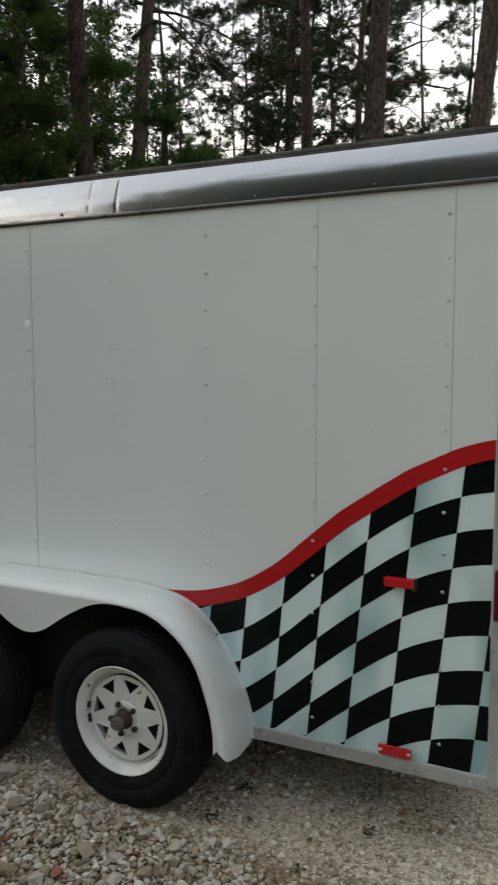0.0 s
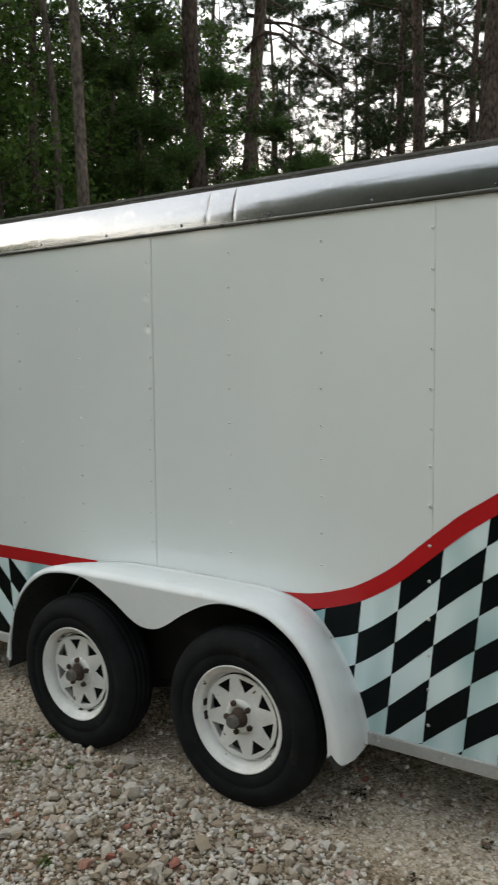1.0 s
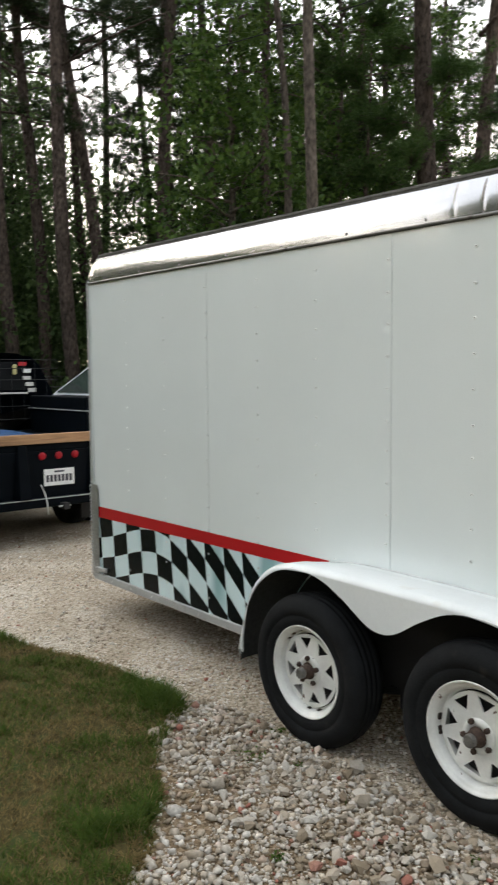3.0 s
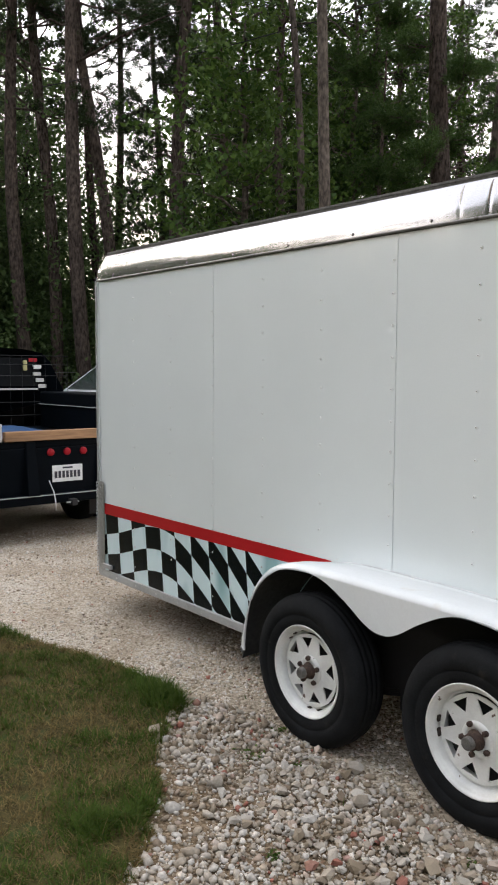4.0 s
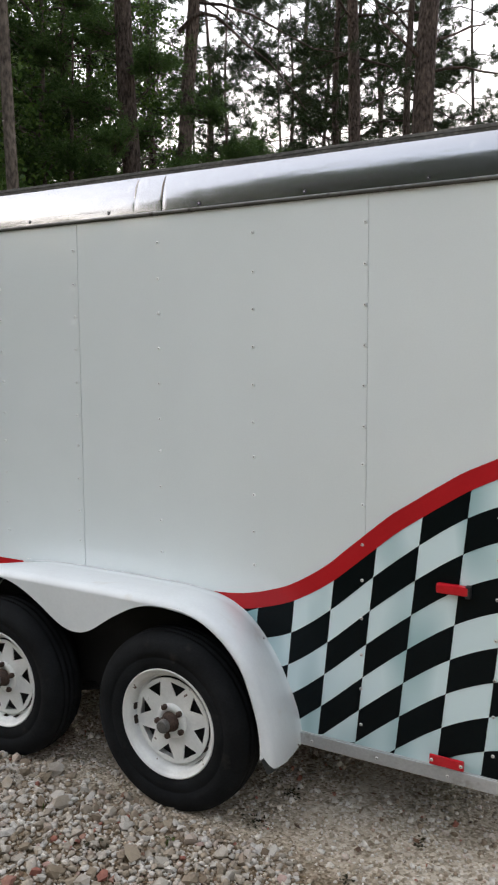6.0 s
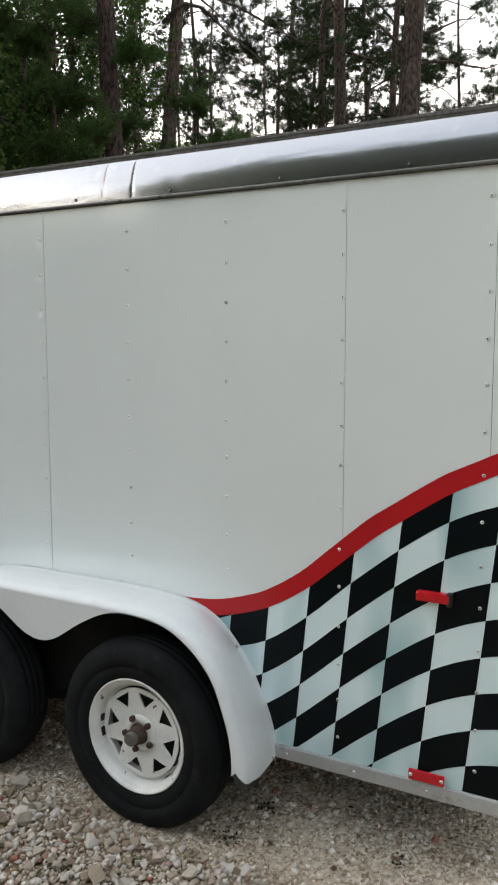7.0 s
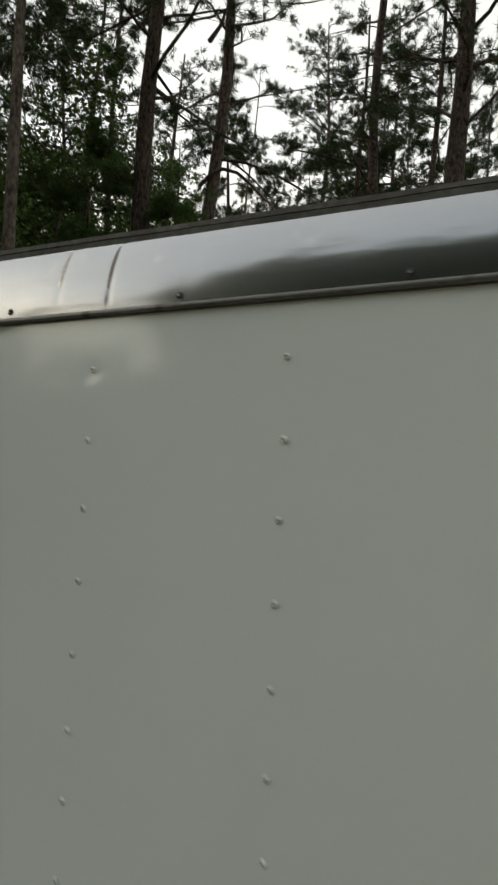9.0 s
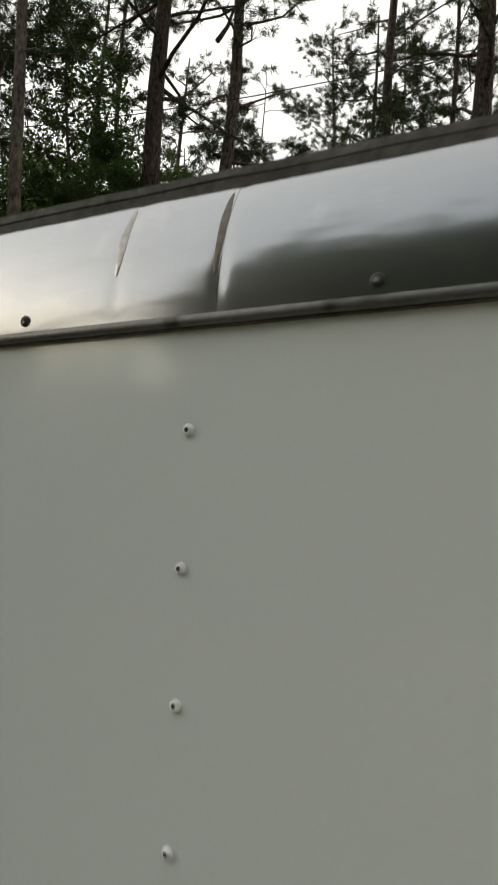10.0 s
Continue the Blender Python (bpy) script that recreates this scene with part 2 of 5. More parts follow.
def curve(points, x):
    """Smooth reading of a curve through control points (x, z)."""
    xs, zs = zip(*points)
    if x <= xs[0]:
        return zs[0]
    if x >= xs[-1]:
        return zs[-1]
    i = max(k for k in range(len(xs) - 1) if xs[k] <= x)
    h = xs[i + 1] - xs[i]
    s = lambda k: (zs[min(k + 1, len(xs) - 1)] - zs[max(k - 1, 0)]) / (xs[min(k + 1, len(xs) - 1)] - xs[max(k - 1, 0)])
    t = (x - xs[i]) / h
    return ((2 * t**3 - 3 * t**2 + 1) * zs[i] + (t**3 - 2 * t**2 + t) * h * s(i) + (-2 * t**3 + 3 * t**2) * zs[i + 1] + (t**3 - t**2) * h * s(i + 1))


# ---- ground ----
GRASS_EDGE = [(-9.0, -1.6), (-6.0, -0.98), (-4.6, -0.80), (-3.94, -0.69), (-3.5, -0.56), (-3.28, -0.495), (-3.05, -0.455), (-2.62, -0.445), (-2.46, -0.47), (-2.34, -0.64), (-2.15, -0.79), (-1.88, -0.95), (-1.74, -1.10), (-1.49, -1.32), (-0.9, -2.2), (-0.2, -4.0), (0.5, -9.0)]


def on_grass(x, y):
    if x > 0.5:
        return False
    if x < -9.0:
        return y < -1.5
    return y < curve(GRASS_EDGE, x)


def soil_material():
    """Fine pale crushed stone with brown earth between, giving way to leaf litter far off."""
    m = bpy.data.materials.new("crushed_stone")
    m.use_nodes = True
    n, l = m.node_tree.nodes, m.node_tree.links
    p = n["Principled BSDF"]
    p.inputs["Roughness"].default_value = 0.95
    p.inputs["Specular IOR Level"].default_value = 0.2
    tc = n.new("ShaderNodeTexCoord")
    def ramp(src, stops):
        r = n.new("ShaderNodeValToRGB")
        e = r.color_ramp.elements
        e[0].position, e[0].color = stops[0][0], (*stops[0][1], 1)
        e[1].position, e[1].color = stops[-1][0], (*stops[-1][1], 1)
        for pos, c in stops[1:-1]:
            k = e.new(pos)
            k.color = (*c, 1)
        l.new(src, r.inputs[0])
        return r.outputs[0]
    v = n.new("ShaderNodeTexVoronoi")
    v.inputs["Scale"].default_value = 95
    l.new(tc.outputs["Object"], v.inputs["Vector"])
    pebble = ramp(v.outputs["Color"], [(0.1, (0.26, 0.215, 0.155)), (0.45, (0.485, 0.43, 0.35)), (0.8, (0.645, 0.59, 0.50)), (1.0, (0.75, 0.70, 0.62))])
    big = n.new("ShaderNodeTexNoise")
    big.inputs["Scale"].default_value, big.inputs["Detail"].default_value = 2.3, 6
    l.new(tc.outputs["Object"], big.inputs["Vector"])
    shade = ramp(big.outputs["Fac"], [(0.3, (0.72, 0.66, 0.59)), (0.55, (0.95, 0.92, 0.88)), (0.7, (1.0, 1.0, 1.0))])
    mul = n.new("ShaderNodeMix")
    mul.data_type, mul.blend_type = "RGBA", "MULTIPLY"
    mul.inputs["Factor"].default_value = 1.0
    l.new(pebble, mul.inputs["A"])
    l.new(shade, mul.inputs["B"])
    sep = n.new("ShaderNodeSeparateXYZ")
    l.new(tc.outputs["Object"], sep.inputs[0])
    yr = n.new("ShaderNodeMapRange")
    yr.inputs["From Min"].default_value, yr.inputs["From Max"].default_value = -0.20, -0.36
    l.new(sep.outputs["Y"], yr.inputs["Value"])
    earth = n.new("ShaderNodeMix")
    earth.data_type = "RGBA"
    xr = n.new("ShaderNodeMapRange")
    xr.inputs["From Min"].default_value, xr.inputs["From Max"].default_value = -2.75, -2.2
    l.new(sep.outputs["X"], xr.inputs["Value"])
    reach = times(n, l, yr.outputs[0], xr.outputs[0])
    for axis, a, b in (("X", 0.7, 0.1), ("Y", -2.6, -1.9)):
        fade = n.new("ShaderNodeMapRange")
        fade.inputs["From Min"].default_value, fade.inputs["From Max"].default_value = a, b
        l.new(sep.outputs[axis], fade.inputs["Value"])
        reach = times(n, l, reach, fade.outputs[0])
    l.new(reach, earth.inputs["Factor"])
    l.new(mul.outputs["Result"], earth.inputs["A"])
    l.new(ramp(v.outputs["Color"], [(0.1, (0.095, 0.065, 0.037)), (0.6, (0.20, 0.145, 0.09)), (1.0, (0.35, 0.28, 0.20))]), earth.inputs["B"])
    far = n.new("ShaderNodeVectorMath")
    far.operation = "LENGTH"
    l.new(tc.outputs["Object"], far.inputs[0])
    fr = n.new("ShaderNodeMapRange")
    fr.inputs["From Min"].default_value, fr.inputs["From Max"].default_value = 11.5, 13.5
    l.new(far.outputs["Value"], fr.inputs["Value"])
    litter = ramp(big.outputs["Fac"], [(0.3, (0.05, 0.035, 0.02)), (0.6, (0.10, 0.075, 0.045)), (0.8, (0.07, 0.08, 0.03))])
    mm = n.new("ShaderNodeMix")
    mm.data_type = "RGBA"
    l.new(fr.outputs[0], mm.inputs["Factor"])
    l.new(earth.outputs["Result"], mm.inputs["A"])
    l.new(litter, mm.inputs["B"])
    l.new(mm.outputs["Result"], p.inputs["Base Color"])
    b = n.new("ShaderNodeBump")
    b.inputs["Distance"].default_value = 0.006
    l.new(v.outputs["Distance"], b.inputs["Height"])
    b.invert = True
    l.new(b.outputs[0], p.inputs["Normal"])
    return m


def fall(x):
    """The drive falls slightly towards the truck."""
    return -0.0075 * min(max(-x - 0.8, 0.0), 8.0)


def height(x, y):
    """The driveway's gentle unevenness; even under the wheels."""
    flat = min(1.0, max(0.0, (math.hypot(x + 1.4, y) - 1.5) / 3))
    return fall(x) + 0.04 * flat * noise.noise(Vector((x * 0.35, y * 0.35, 0.3))) + 0.006 * noise.noise(Vector((x * 2.2, y * 2.2, 1.7)))


def build_ground():
    bm = bmesh.new()
    line = [-3000, -600, -150, -60, -30, -20, -14] + [-10 + 0.5 * i for i in range(41)] + [14, 20, 30, 60, 150, 600, 3000]
    grid_skin(bm, [[(x, y, height(x, y) if max(abs(x), abs(y)) < 11 else fall(x)) for x in line] for y in line])
    ob = link("ground", bm, soil_material(), smooth=True)
    tagged(ob, "pale crushed stone driveway turning to leaf litter", "ground", kind="structure")


build_ground()


# ---- the trailer ----
COL = 0.4064                        # rivet columns
REAR, FRONT, WIDE = 0.172, -4.105, 1.88
ROW_TOP, ROW = 1.978, 0.1268
ROWS = [1.979, 1.850, 1.725, 1.597, 1.470, 1.339, 1.219, 1.086, 0.957, 0.837, 0.711, 0.588, 0.473, 0.350]
COLUMNS = [0.020, -0.410, -0.816, -1.217, -1.623, -2.032, -2.435, -2.847, -3.252, -3.657]


def sill(x):
    """Lower edge of the side sheets."""
    return 0.2755 + 0.0045 * x


def eave(x):
    """Lower edge of the metal cove; the side grows a little taller towards the nose."""
    return 2.064 - 0.013 * x


DENTS = [(-3 * COL + 0.004, ROW_TOP - 0.006, 0.026, 0.0011), (-4 * COL - 0.004, ROW_TOP - 0.004, 0.020, 0.0013), (-4 * COL - 0.006, ROW_TOP - ROW - 0.004, 0.024, 0.0030),
         (-4 * COL - 0.006, ROW_TOP - 2 * ROW - 0.004, 0.026, 0.0046), (-5 * COL, ROW_TOP, 0.020, 0.0017)]


def skin_y(x, z):
    """How far the thin sheet bows in (+) or out (-)."""
    y = 0.0016 * noise.noise(Vector((x * 1.7, 3.1, z * 1.3))) + 0.0008 * noise.noise(Vector((x * 5, 8.1, z * 2.5)))
    for dx, dz, r, d in DENTS:
        y += d * math.exp(-((x - dx) ** 2 + (z - dz) ** 2) / (2 * (r * 0.5) ** 2))
    return y


trailer = thing("cargo_trailer", "white enclosed tandem-axle cargo trailer with checkered flag decals", "trailer", (-1.4, 0, 0))
T0 = Vector((-1.4, 0, 0))


def on_trailer(name, bm, mat, label="", smooth=False, parent=None):
    bm.normal_update()
    bmesh.ops.translate(bm, verts=bm.verts, vec=-T0)
    return part(name, bm, mat, parent or trailer, label, smooth)


def sheet(x0, x1, low):
    """One side sheet with its folded edges; low(x) is its lower edge."""
    bm = bmesh.new()
    nx, nz = max(3, int((x1 - x0) / 0.035)), 48
    top_z = eave(x0) + 0.03
    xs = {x0 + (x1 - x0) * i / nx for i in range(nx + 1)}
    fs = {j / nz for j in range(nz + 1)}
    for dx, dz, r, d in DENTS:
        if x0 - 0.03 < dx < x1 + 0.03:
            xs |= {dx + 0.005 * k for k in range(-7, 8) if x0 < dx + 0.005 * k < x1}
            fs |= {(dz + 0.005 * k - low(x0)) / (top_z - low(x0)) for k in range(-7, 8)}
    rows = []
    for f in sorted(fs):
        row = []
        for x in sorted(xs):
            a, b = low(x), eave(x) + 0.03
            z = a + (b - a) * f
            row.append((x, skin_y(x, z), z))
        rows.append(row)
    vs = grid_skin(bm, rows)
    # folded side edges, apart from the face so that the bend stays sharp
    for k in (0, -1):
        fold = [[(row[k].co.x, row[k].co.y, row[k].co.z) for row in vs], [(row[k].co.x, 0.012, row[k].co.z) for row in vs]]
        grid_skin(bm, fold if k else fold[::-1])
    return bm


GAP = 0.0007
SEAMS = [FRONT, -2.838, -1.603, -0.4005, 0.0365, REAR]
for x0, x1 in zip(SEAMS, SEAMS[1:]):
    bm = sheet(x0 + (GAP if x0 > -1 else 3 * GAP), x1 - (GAP if x1 > -1 else 2.2 * GAP), sill)
    on_trailer("side_sheet", bm, WHITE, "glossy white sheet metal, faintly wavy", True)

# frame behind the sheets, inner body, far side, ends, floor
bm = bmesh.new()
box(bm, FRONT - 0.06, REAR - 0.004, 0.014, WIDE - 0.01, 0.62, 2.15)
box(bm, FRONT - 0.06, -2.3, 0.014, WIDE - 0.01, 0.36, 0.62)
box(bm, -0.70, REAR - 0.004, 0.014, WIDE - 0.01, 0.36, 0.62)
on_trailer("body_frame", bm, DARK)
on_trailer("floor_pan", boxed(FRONT, REAR - 0.01, 0.03, WIDE - 0.03, 0.33, 0.36), DARK)
on_trailer("far_side_wall", boxed(FRONT - 0.05, REAR, WIDE - 0.01, WIDE, 0.27, 2.12), WHITE)
on_trailer("rear_door", boxed(REAR + 0.004, REAR + 0.035, 0.07, WIDE - 0.07, 0.34, 2.06, bevel=0.004), WHITE)
bm = bmesh.new()
box(bm, -2.9, 0.1, 0.42, 0.48, 0.25, 0.328)
box(bm, -2.9, 0.1, WIDE - 0.48, WIDE - 0.42, 0.25, 0.328)
on_trailer("chassis_rail", bm, DARK)
for ax in (-1.022, -1.843):
    bm = bmesh.new()
    tube(bm, [(ax, -0.12, 0.30), (ax, WIDE + 0.12, 0.30)], [0.032, 0.032], 14)
    on_trailer("axle", bm, DARK, smooth=True)
    # added leaf springs on each axle, hung from the chassis, darkening the wheel gap
    for y in (0.02, WIDE - 0.10):
        bm = bmesh.new()
        for leaf in range(4):
            half = 0.37 - 0.07 * leaf
            arc = [(ax + half * (k / 8 - 1), 0.175 + 0.016 * leaf + 0.075 * (half * (k / 8 - 1) / 0.37) ** 2) for k in range(17)]
            grid_skin(bm, [[(x, y0, z0 + dz) for x, z0 in arc] for y0, dz in ((y, 0), (y + 0.06, 0), (y + 0.06, 0.014), (y, 0.014), (y, 0))])
        on_trailer("leaf_spring", bm, DARK)
# unseen hangers, the middle one widened to block the lit ground behind
for y in (0.02, WIDE - 0.10):
    for x, wide in ((-2.17, 0.05), (-1.4325, 0.13), (-0.72, 0.04)):
        on_trailer("spring_hanger", boxed(x - wide, x + wide, y - 0.004, y + 0.064, 0.16, 0.60, bevel=0.006), DARK)
# inner wheel boxes closing the well above the axles
for y in (0.10, WIDE - 0.13):
    on_trailer("wheel_box", boxed(-2.30, -0.70, y, y + 0.03, 0.22, 0.62), DARK)
# aluminium sill along the bottom edge
for x0, x1 in ((FRONT, -2.42), (-0.64, REAR + 0.002)):
    bm = bmesh.new()
    box(bm, x0, x1, -0.010, 0.03, 0.2325, 0.2765, bevel=0.003)
    for v in bm.verts:
        v.co.z += 0.0045 * v.co.x
    on_trailer("bottom_rail", bm, MILL, "dull aluminium bottom rail")

# polished cove along the eave, wrapping the front corner
RINGS = [(-1.185, 0.0005, 0.008), (-1.31, 0.0003, 0.010), (-1.80, 0.0002, 0.012), (-2.45, 0.0002, 0.012)]
JOINT = -1.185


def cove_top(x):
    return eave(x) + 0.146 + 0.004 * max(0.0, -x - 0.7)


def cove_section(x, dent):
    """Cove profile (y, z) above the lip, up to the roof edge."""
    e = eave(x) + 0.007
    rz = (cove_top(x) - e) / math.sin(radians(58))
    pts = []
    for i in range(21):
        a = radians(58) * i / 20
        pts.append((-0.008 + 0.085 * (1 - math.cos(a)) + dent * min(1.0, i / 2), e + rz * math.sin(a)))
    return pts


def cove_wave(x):
    """How far the cove is dented in, along its length."""
    d = 0.0010 * noise.noise(Vector((x * 1.3, 0, 4))) + (0.0006 if x < JOINT else 0.0) * noise.noise(Vector((x * 5, 0, 4)))
    d += sum(depth * math.exp(-((x - rx) / w) ** 2) for rx, depth, w in RINGS)
    return d + sum(0.0003 * math.exp(-((x - (0.195 - k * 0.405)) / 0.03) ** 2) for k in range(11))


def lip_section(x):
    e = eave(x)
    return [(-0.001, e - 0.004), (-0.010, e - 0.004), (-0.0120, e - 0.002), (-0.0120, e + 0.003), (-0.0105, e + 0.006), (-0.007, e + 0.0075)]


def round_corner(sec, bulge=0.0):
    """The profile carried round the front corner and across the front, rolling over more on the way."""
    out = []
    for i in range(1, 11):
        a = math.pi / 2 * i / 10
        cx, cy, r = FRONT + 0.04, 0.13, 0.13
        roll = [y + bulge * min(1.0, i / 4) * (k / (len(sec) - 1)) ** 2.5 for k, (y, z) in enumerate(sec)]
        sink = [0.35 * bulge * min(1.0, i / 4) * (k / (len(sec) - 1)) ** 3 for k in range(len(sec))]
        out.append([(cx - (r - y) * math.sin(a), cy - (r - y) * math.cos(a), z - d) for y, d, (_, z) in zip(roll, sink, sec)])
    out.append([(p[0], WIDE - 0.1, p[2]) for p in out[-1]])
    return out


stations = {round(REAR + 0.02 - 0.02 * i, 4) for i in range(int((REAR - FRONT - 0.02) / 0.02) + 1)}
for rx, depth, w in RINGS:
    stations |= {round(rx + w * (k - 8) / 3, 5) for k in range(17)}
stations = {x for x in stations if abs(x - JOINT) > 0.001} | {JOINT + 0.0003, JOINT - 0.0003}
for length in ([x for x in stations if x > JOINT], [x for x in stations if x < JOINT]):
    rows = []
    for x in sorted(length, reverse=True):
        rows.append([(x, y, z) for y, z in cove_section(x, cove_wave(x))])
    if length and max(length) < JOINT:
        rows += round_corner(cove_section(FRONT, 0.0), 0.085)
    bm = bmesh.new()
    grid_skin(bm, rows)
    bmesh.ops.reverse_faces(bm, faces=bm.faces)
    on_trailer("eave_cove", bm, ALU, "polished aluminium cove trim, slightly dented", True)
# brown and pale strips painting the reflections in the cove's creases
def run_mark(x0, wide, low, high, mat):
    bm = bmesh.new()
    rows = []
    for side in (-1, 0, 1):
        row = []
        for k in range(13):
            f = k / 12
            i = low + (high - low) * f
            half = 0.5 * wide * math.sin(math.pi * (0.04 + 0.92 * f)) ** 0.7 * (1 + 0.3 * noise.noise(Vector((f * 5, side, x0 * 9))))
            x = x0 + side * half
            sec = cove_section(x, cove_wave(x))
            a, b = sec[int(i)], sec[min(20, int(i) + 1)]
            y, z = a[0] + (b[0] - a[0]) * (i % 1), a[1] + (b[1] - a[1]) * (i % 1)
            row.append((x, y - (0.0007 if side == 0 else 0.0003), z))
        rows.append(row)
    grid_skin(bm, rows)
    on_trailer("run_mark", bm, mat, smooth=True)
run_mark(-1.190, 0.009, 4.5, 17.0, BROWN_CREASE)
run_mark(-1.312, 0.010, 6.0, 17.5, PALE_CREASE)
bm = bmesh.new()
grid_skin(bm, [[(x, y + 0.002, z - 0.002) for y, z in cove_section(x, 0.0)] for x in (JOINT + 0.01, JOINT - 0.01)])
on_trailer("cove_joint_strip", bm, MILL)
bm = bmesh.new()
xs = [REAR + 0.02 + (FRONT + 0.04 - REAR - 0.02) * i / 60 for i in range(61)]
grid_skin(bm, [[(x, y, z) for y, z in lip_section(x)] for x in xs] + round_corner(lip_section(FRONT)))
bmesh.ops.reverse_faces(bm, faces=bm.faces)
on_trailer("cove_lip", bm, LIP_METAL, "dull aluminium lip under the cove", True)
# thin dark strip standing in for the contact shadow below the lip
bm = bmesh.new()
tube(bm, [(x, -0.0040, eave(x) - 0.0050) for x in xs], [0.0022] * len(xs), 6)
on_trailer("lip_bead", bm, SEALANT_OR_SHADOW, "dark strip drawing the shadow under the cove lip", True)

# sealed roof edge and roof
bm = bmesh.new()
rows = []
for i in range(421):
    x = REAR + 0.02 + (FRONT + 0.06 - REAR) * i / 420
    e = cove_top(x)
    w = 0.002 * noise.noise(Vector((x * 9, 0, 0))) + 0.0015 * noise.noise(Vector((x * 40, 0, 0)))
    smear = 0.003 * noise.noise(Vector((x * 4, 5, 0))) + 0.002 * noise.noise(Vector((x * 23, 5, 0)))
    crack = 0.0045 + 0.0035 * noise.noise(Vector((x * 6, 9, 0)))
    y0 = 0.0285 if x > JOINT else 0.0270
    rows.append([(x, 0.034, e - 0.010), (x, 0.0262, e - 0.0075 + smear), (x, 0.0262 + 0.3 * w, e + crack - 0.002), (x, y0 + 0.006, e + crack - 0.001), (x, y0 + 0.003, e + crack + 0.0005), (x, y0 + 0.5 * w, e + crack + 0.0008),
                 (x, y0 + 0.002 + 0.5 * w, e + 0.0150), (x, y0 + 0.005, e + 0.0163), (x, 0.09, e + 0.019), (x, 0.14, e + 0.016)])
grid_skin(bm, rows)
bmesh.ops.reverse_faces(bm, faces=bm.faces)
strip = on_trailer("roof_edge_sealant", bm, SEALANT_OR_SHADOW, "dark weathered roof edge strip", True)
strip.data.set_sharp_from_angle(angle=radians(35))
bm = bmesh.new()
rows = []
for i in range(11):
    y = 0.10 + (WIDE - 0.2) * i / 10
    z = 0.017 + 0.05 * math.sin(math.pi * i / 10)
    rows.append([(x, y, cove_top(x) + z) for x in (REAR + 0.015, -1, -2, -3, FRONT + 0.05)])
rows.append([(x, WIDE + 0.02, eave(x)) for x in (REAR + 0.015, -1, -2, -3, FRONT + 0.05)])
grid_skin(bm, rows)
on_trailer("roof", bm, ROOF, smooth=True)

# front corner: white corner moulding, front wall, diamond plate stone guard
bm = bmesh.new()
def corner(r, z0, z1, x_end, steps=8, y_end=WIDE / 2):
    cx, cy = FRONT + 0.02, 0.12
    base = [(x_end, -0.003 if r < 0.125 else -0.009)] + [(cx - r * math.sin(math.pi / 2 * i / steps), cy - r * math.cos(math.pi / 2 * i / steps)) for i in range(steps + 1)] + [(cx - r, y_end)]
    b = bmesh.new()
    grid_skin(b, [[(x, y, z) for x, y in base] for z in (z0, z1)])
    bmesh.ops.reverse_faces(b, faces=b.faces)
    return b
on_trailer("front_corner_panel", corner(0.123, 0.26, eave(FRONT) + 0.02, FRONT + 0.005), WHITE, smooth=True)
guard = on_trailer("stone_guard", corner(0.130, 0.222, 0.836, FRONT + 0.075), PLATE, "diamond-plate aluminium stone guard")
for k in range(26):
    for s in range(-2, 3):
        z = 0.245 + k * 0.023
        x = FRONT - 0.005 - s * 0.028
        a = 0.6 if (k + s) % 2 else -0.6
        b = bmesh.new()
        box(b, -0.010, 0.010, -0.0015, 0.0015, -0.0025, 0.0025)
        y = -0.011 if s <= 0 else (-0.008 if s == 1 else 0.012)
        bmesh.ops.transform(b, matrix=pose(x, y, z, 0, math.degrees(a), -20 * max(s, 0)), verts=b.verts)
        on_trailer("tread_bar", b, PLATE, parent=guard)
on_trailer("front_corner_seam", boxed(FRONT - 0.012, FRONT - 0.008, -0.012, -0.004, 0.84, eave(FRONT)), MILL)

# rear post with its lamp and hinge
on_trailer("rear_post", boxed(REAR + 0.001, REAR + 0.028, -0.012, 0.07, 0.25, eave(REAR) + 0.02, bevel=0.004), MILL, "grey aluminium rear corner post")
on_trailer("tail_lamp", boxed(REAR + 0.006, REAR + 0.036, -0.030, -0.0125, 0.775, 0.93, bevel=0.006), TAIL, "dark red tail lamp")
on_trailer("hinge", boxed(REAR + 0.004, REAR + 0.045, -0.026, -0.0125, 0.575, 0.69, bevel=0.004), MILL)

# tandem fender
FX = -1.425
OPEN = [(0.0, 0.585), (0.040, 0.590), (0.090, 0.614), (0.17, 0.668), (0.275, 0.722), (0.38, 0.742), (0.50, 0.728), (0.63, 0.645), (0.710, 0.525), (0.744, 0.38), (0.748, 0.295)]
TOPS = [(0.0, 0.764), (0.22, 0.764), (0.40, 0.760), (0.52, 0.742), (0.62, 0.690), (0.70, 0.590), (0.752, 0.45), (0.780, 0.33), (0.786, 0.250)]
LIP = -0.262


def along(points, n):
    """n + 1 points evenly spaced along the smooth curve through points."""
    fine_pts = []
    for i in range(len(points) - 1):
        p0, p1, p2, p3 = points[max(i - 1, 0)], points[i], points[i + 1], points[min(i + 2, len(points) - 1)]
        for k in range(20):
            t = k / 20
            fine_pts.append(tuple(0.5 * (2 * p1[j] + (p2[j] - p0[j]) * t + (2 * p0[j] - 5 * p1[j] + 4 * p2[j] - p3[j]) * t * t + (3 * p1[j] - p0[j] - 3 * p2[j] + p3[j]) * t**3) for j in (0, 1)))
    fine_pts.append(points[-1])
    d = np.concatenate([[0], np.cumsum([math.dist(a, b) for a, b in zip(fine_pts, fine_pts[1:])])])
    s = np.linspace(0, d[-1], n + 1)
    return list(zip(np.interp(s, d, [p[0] for p in fine_pts]), np.interp(s, d, [p[1] for p in fine_pts])))


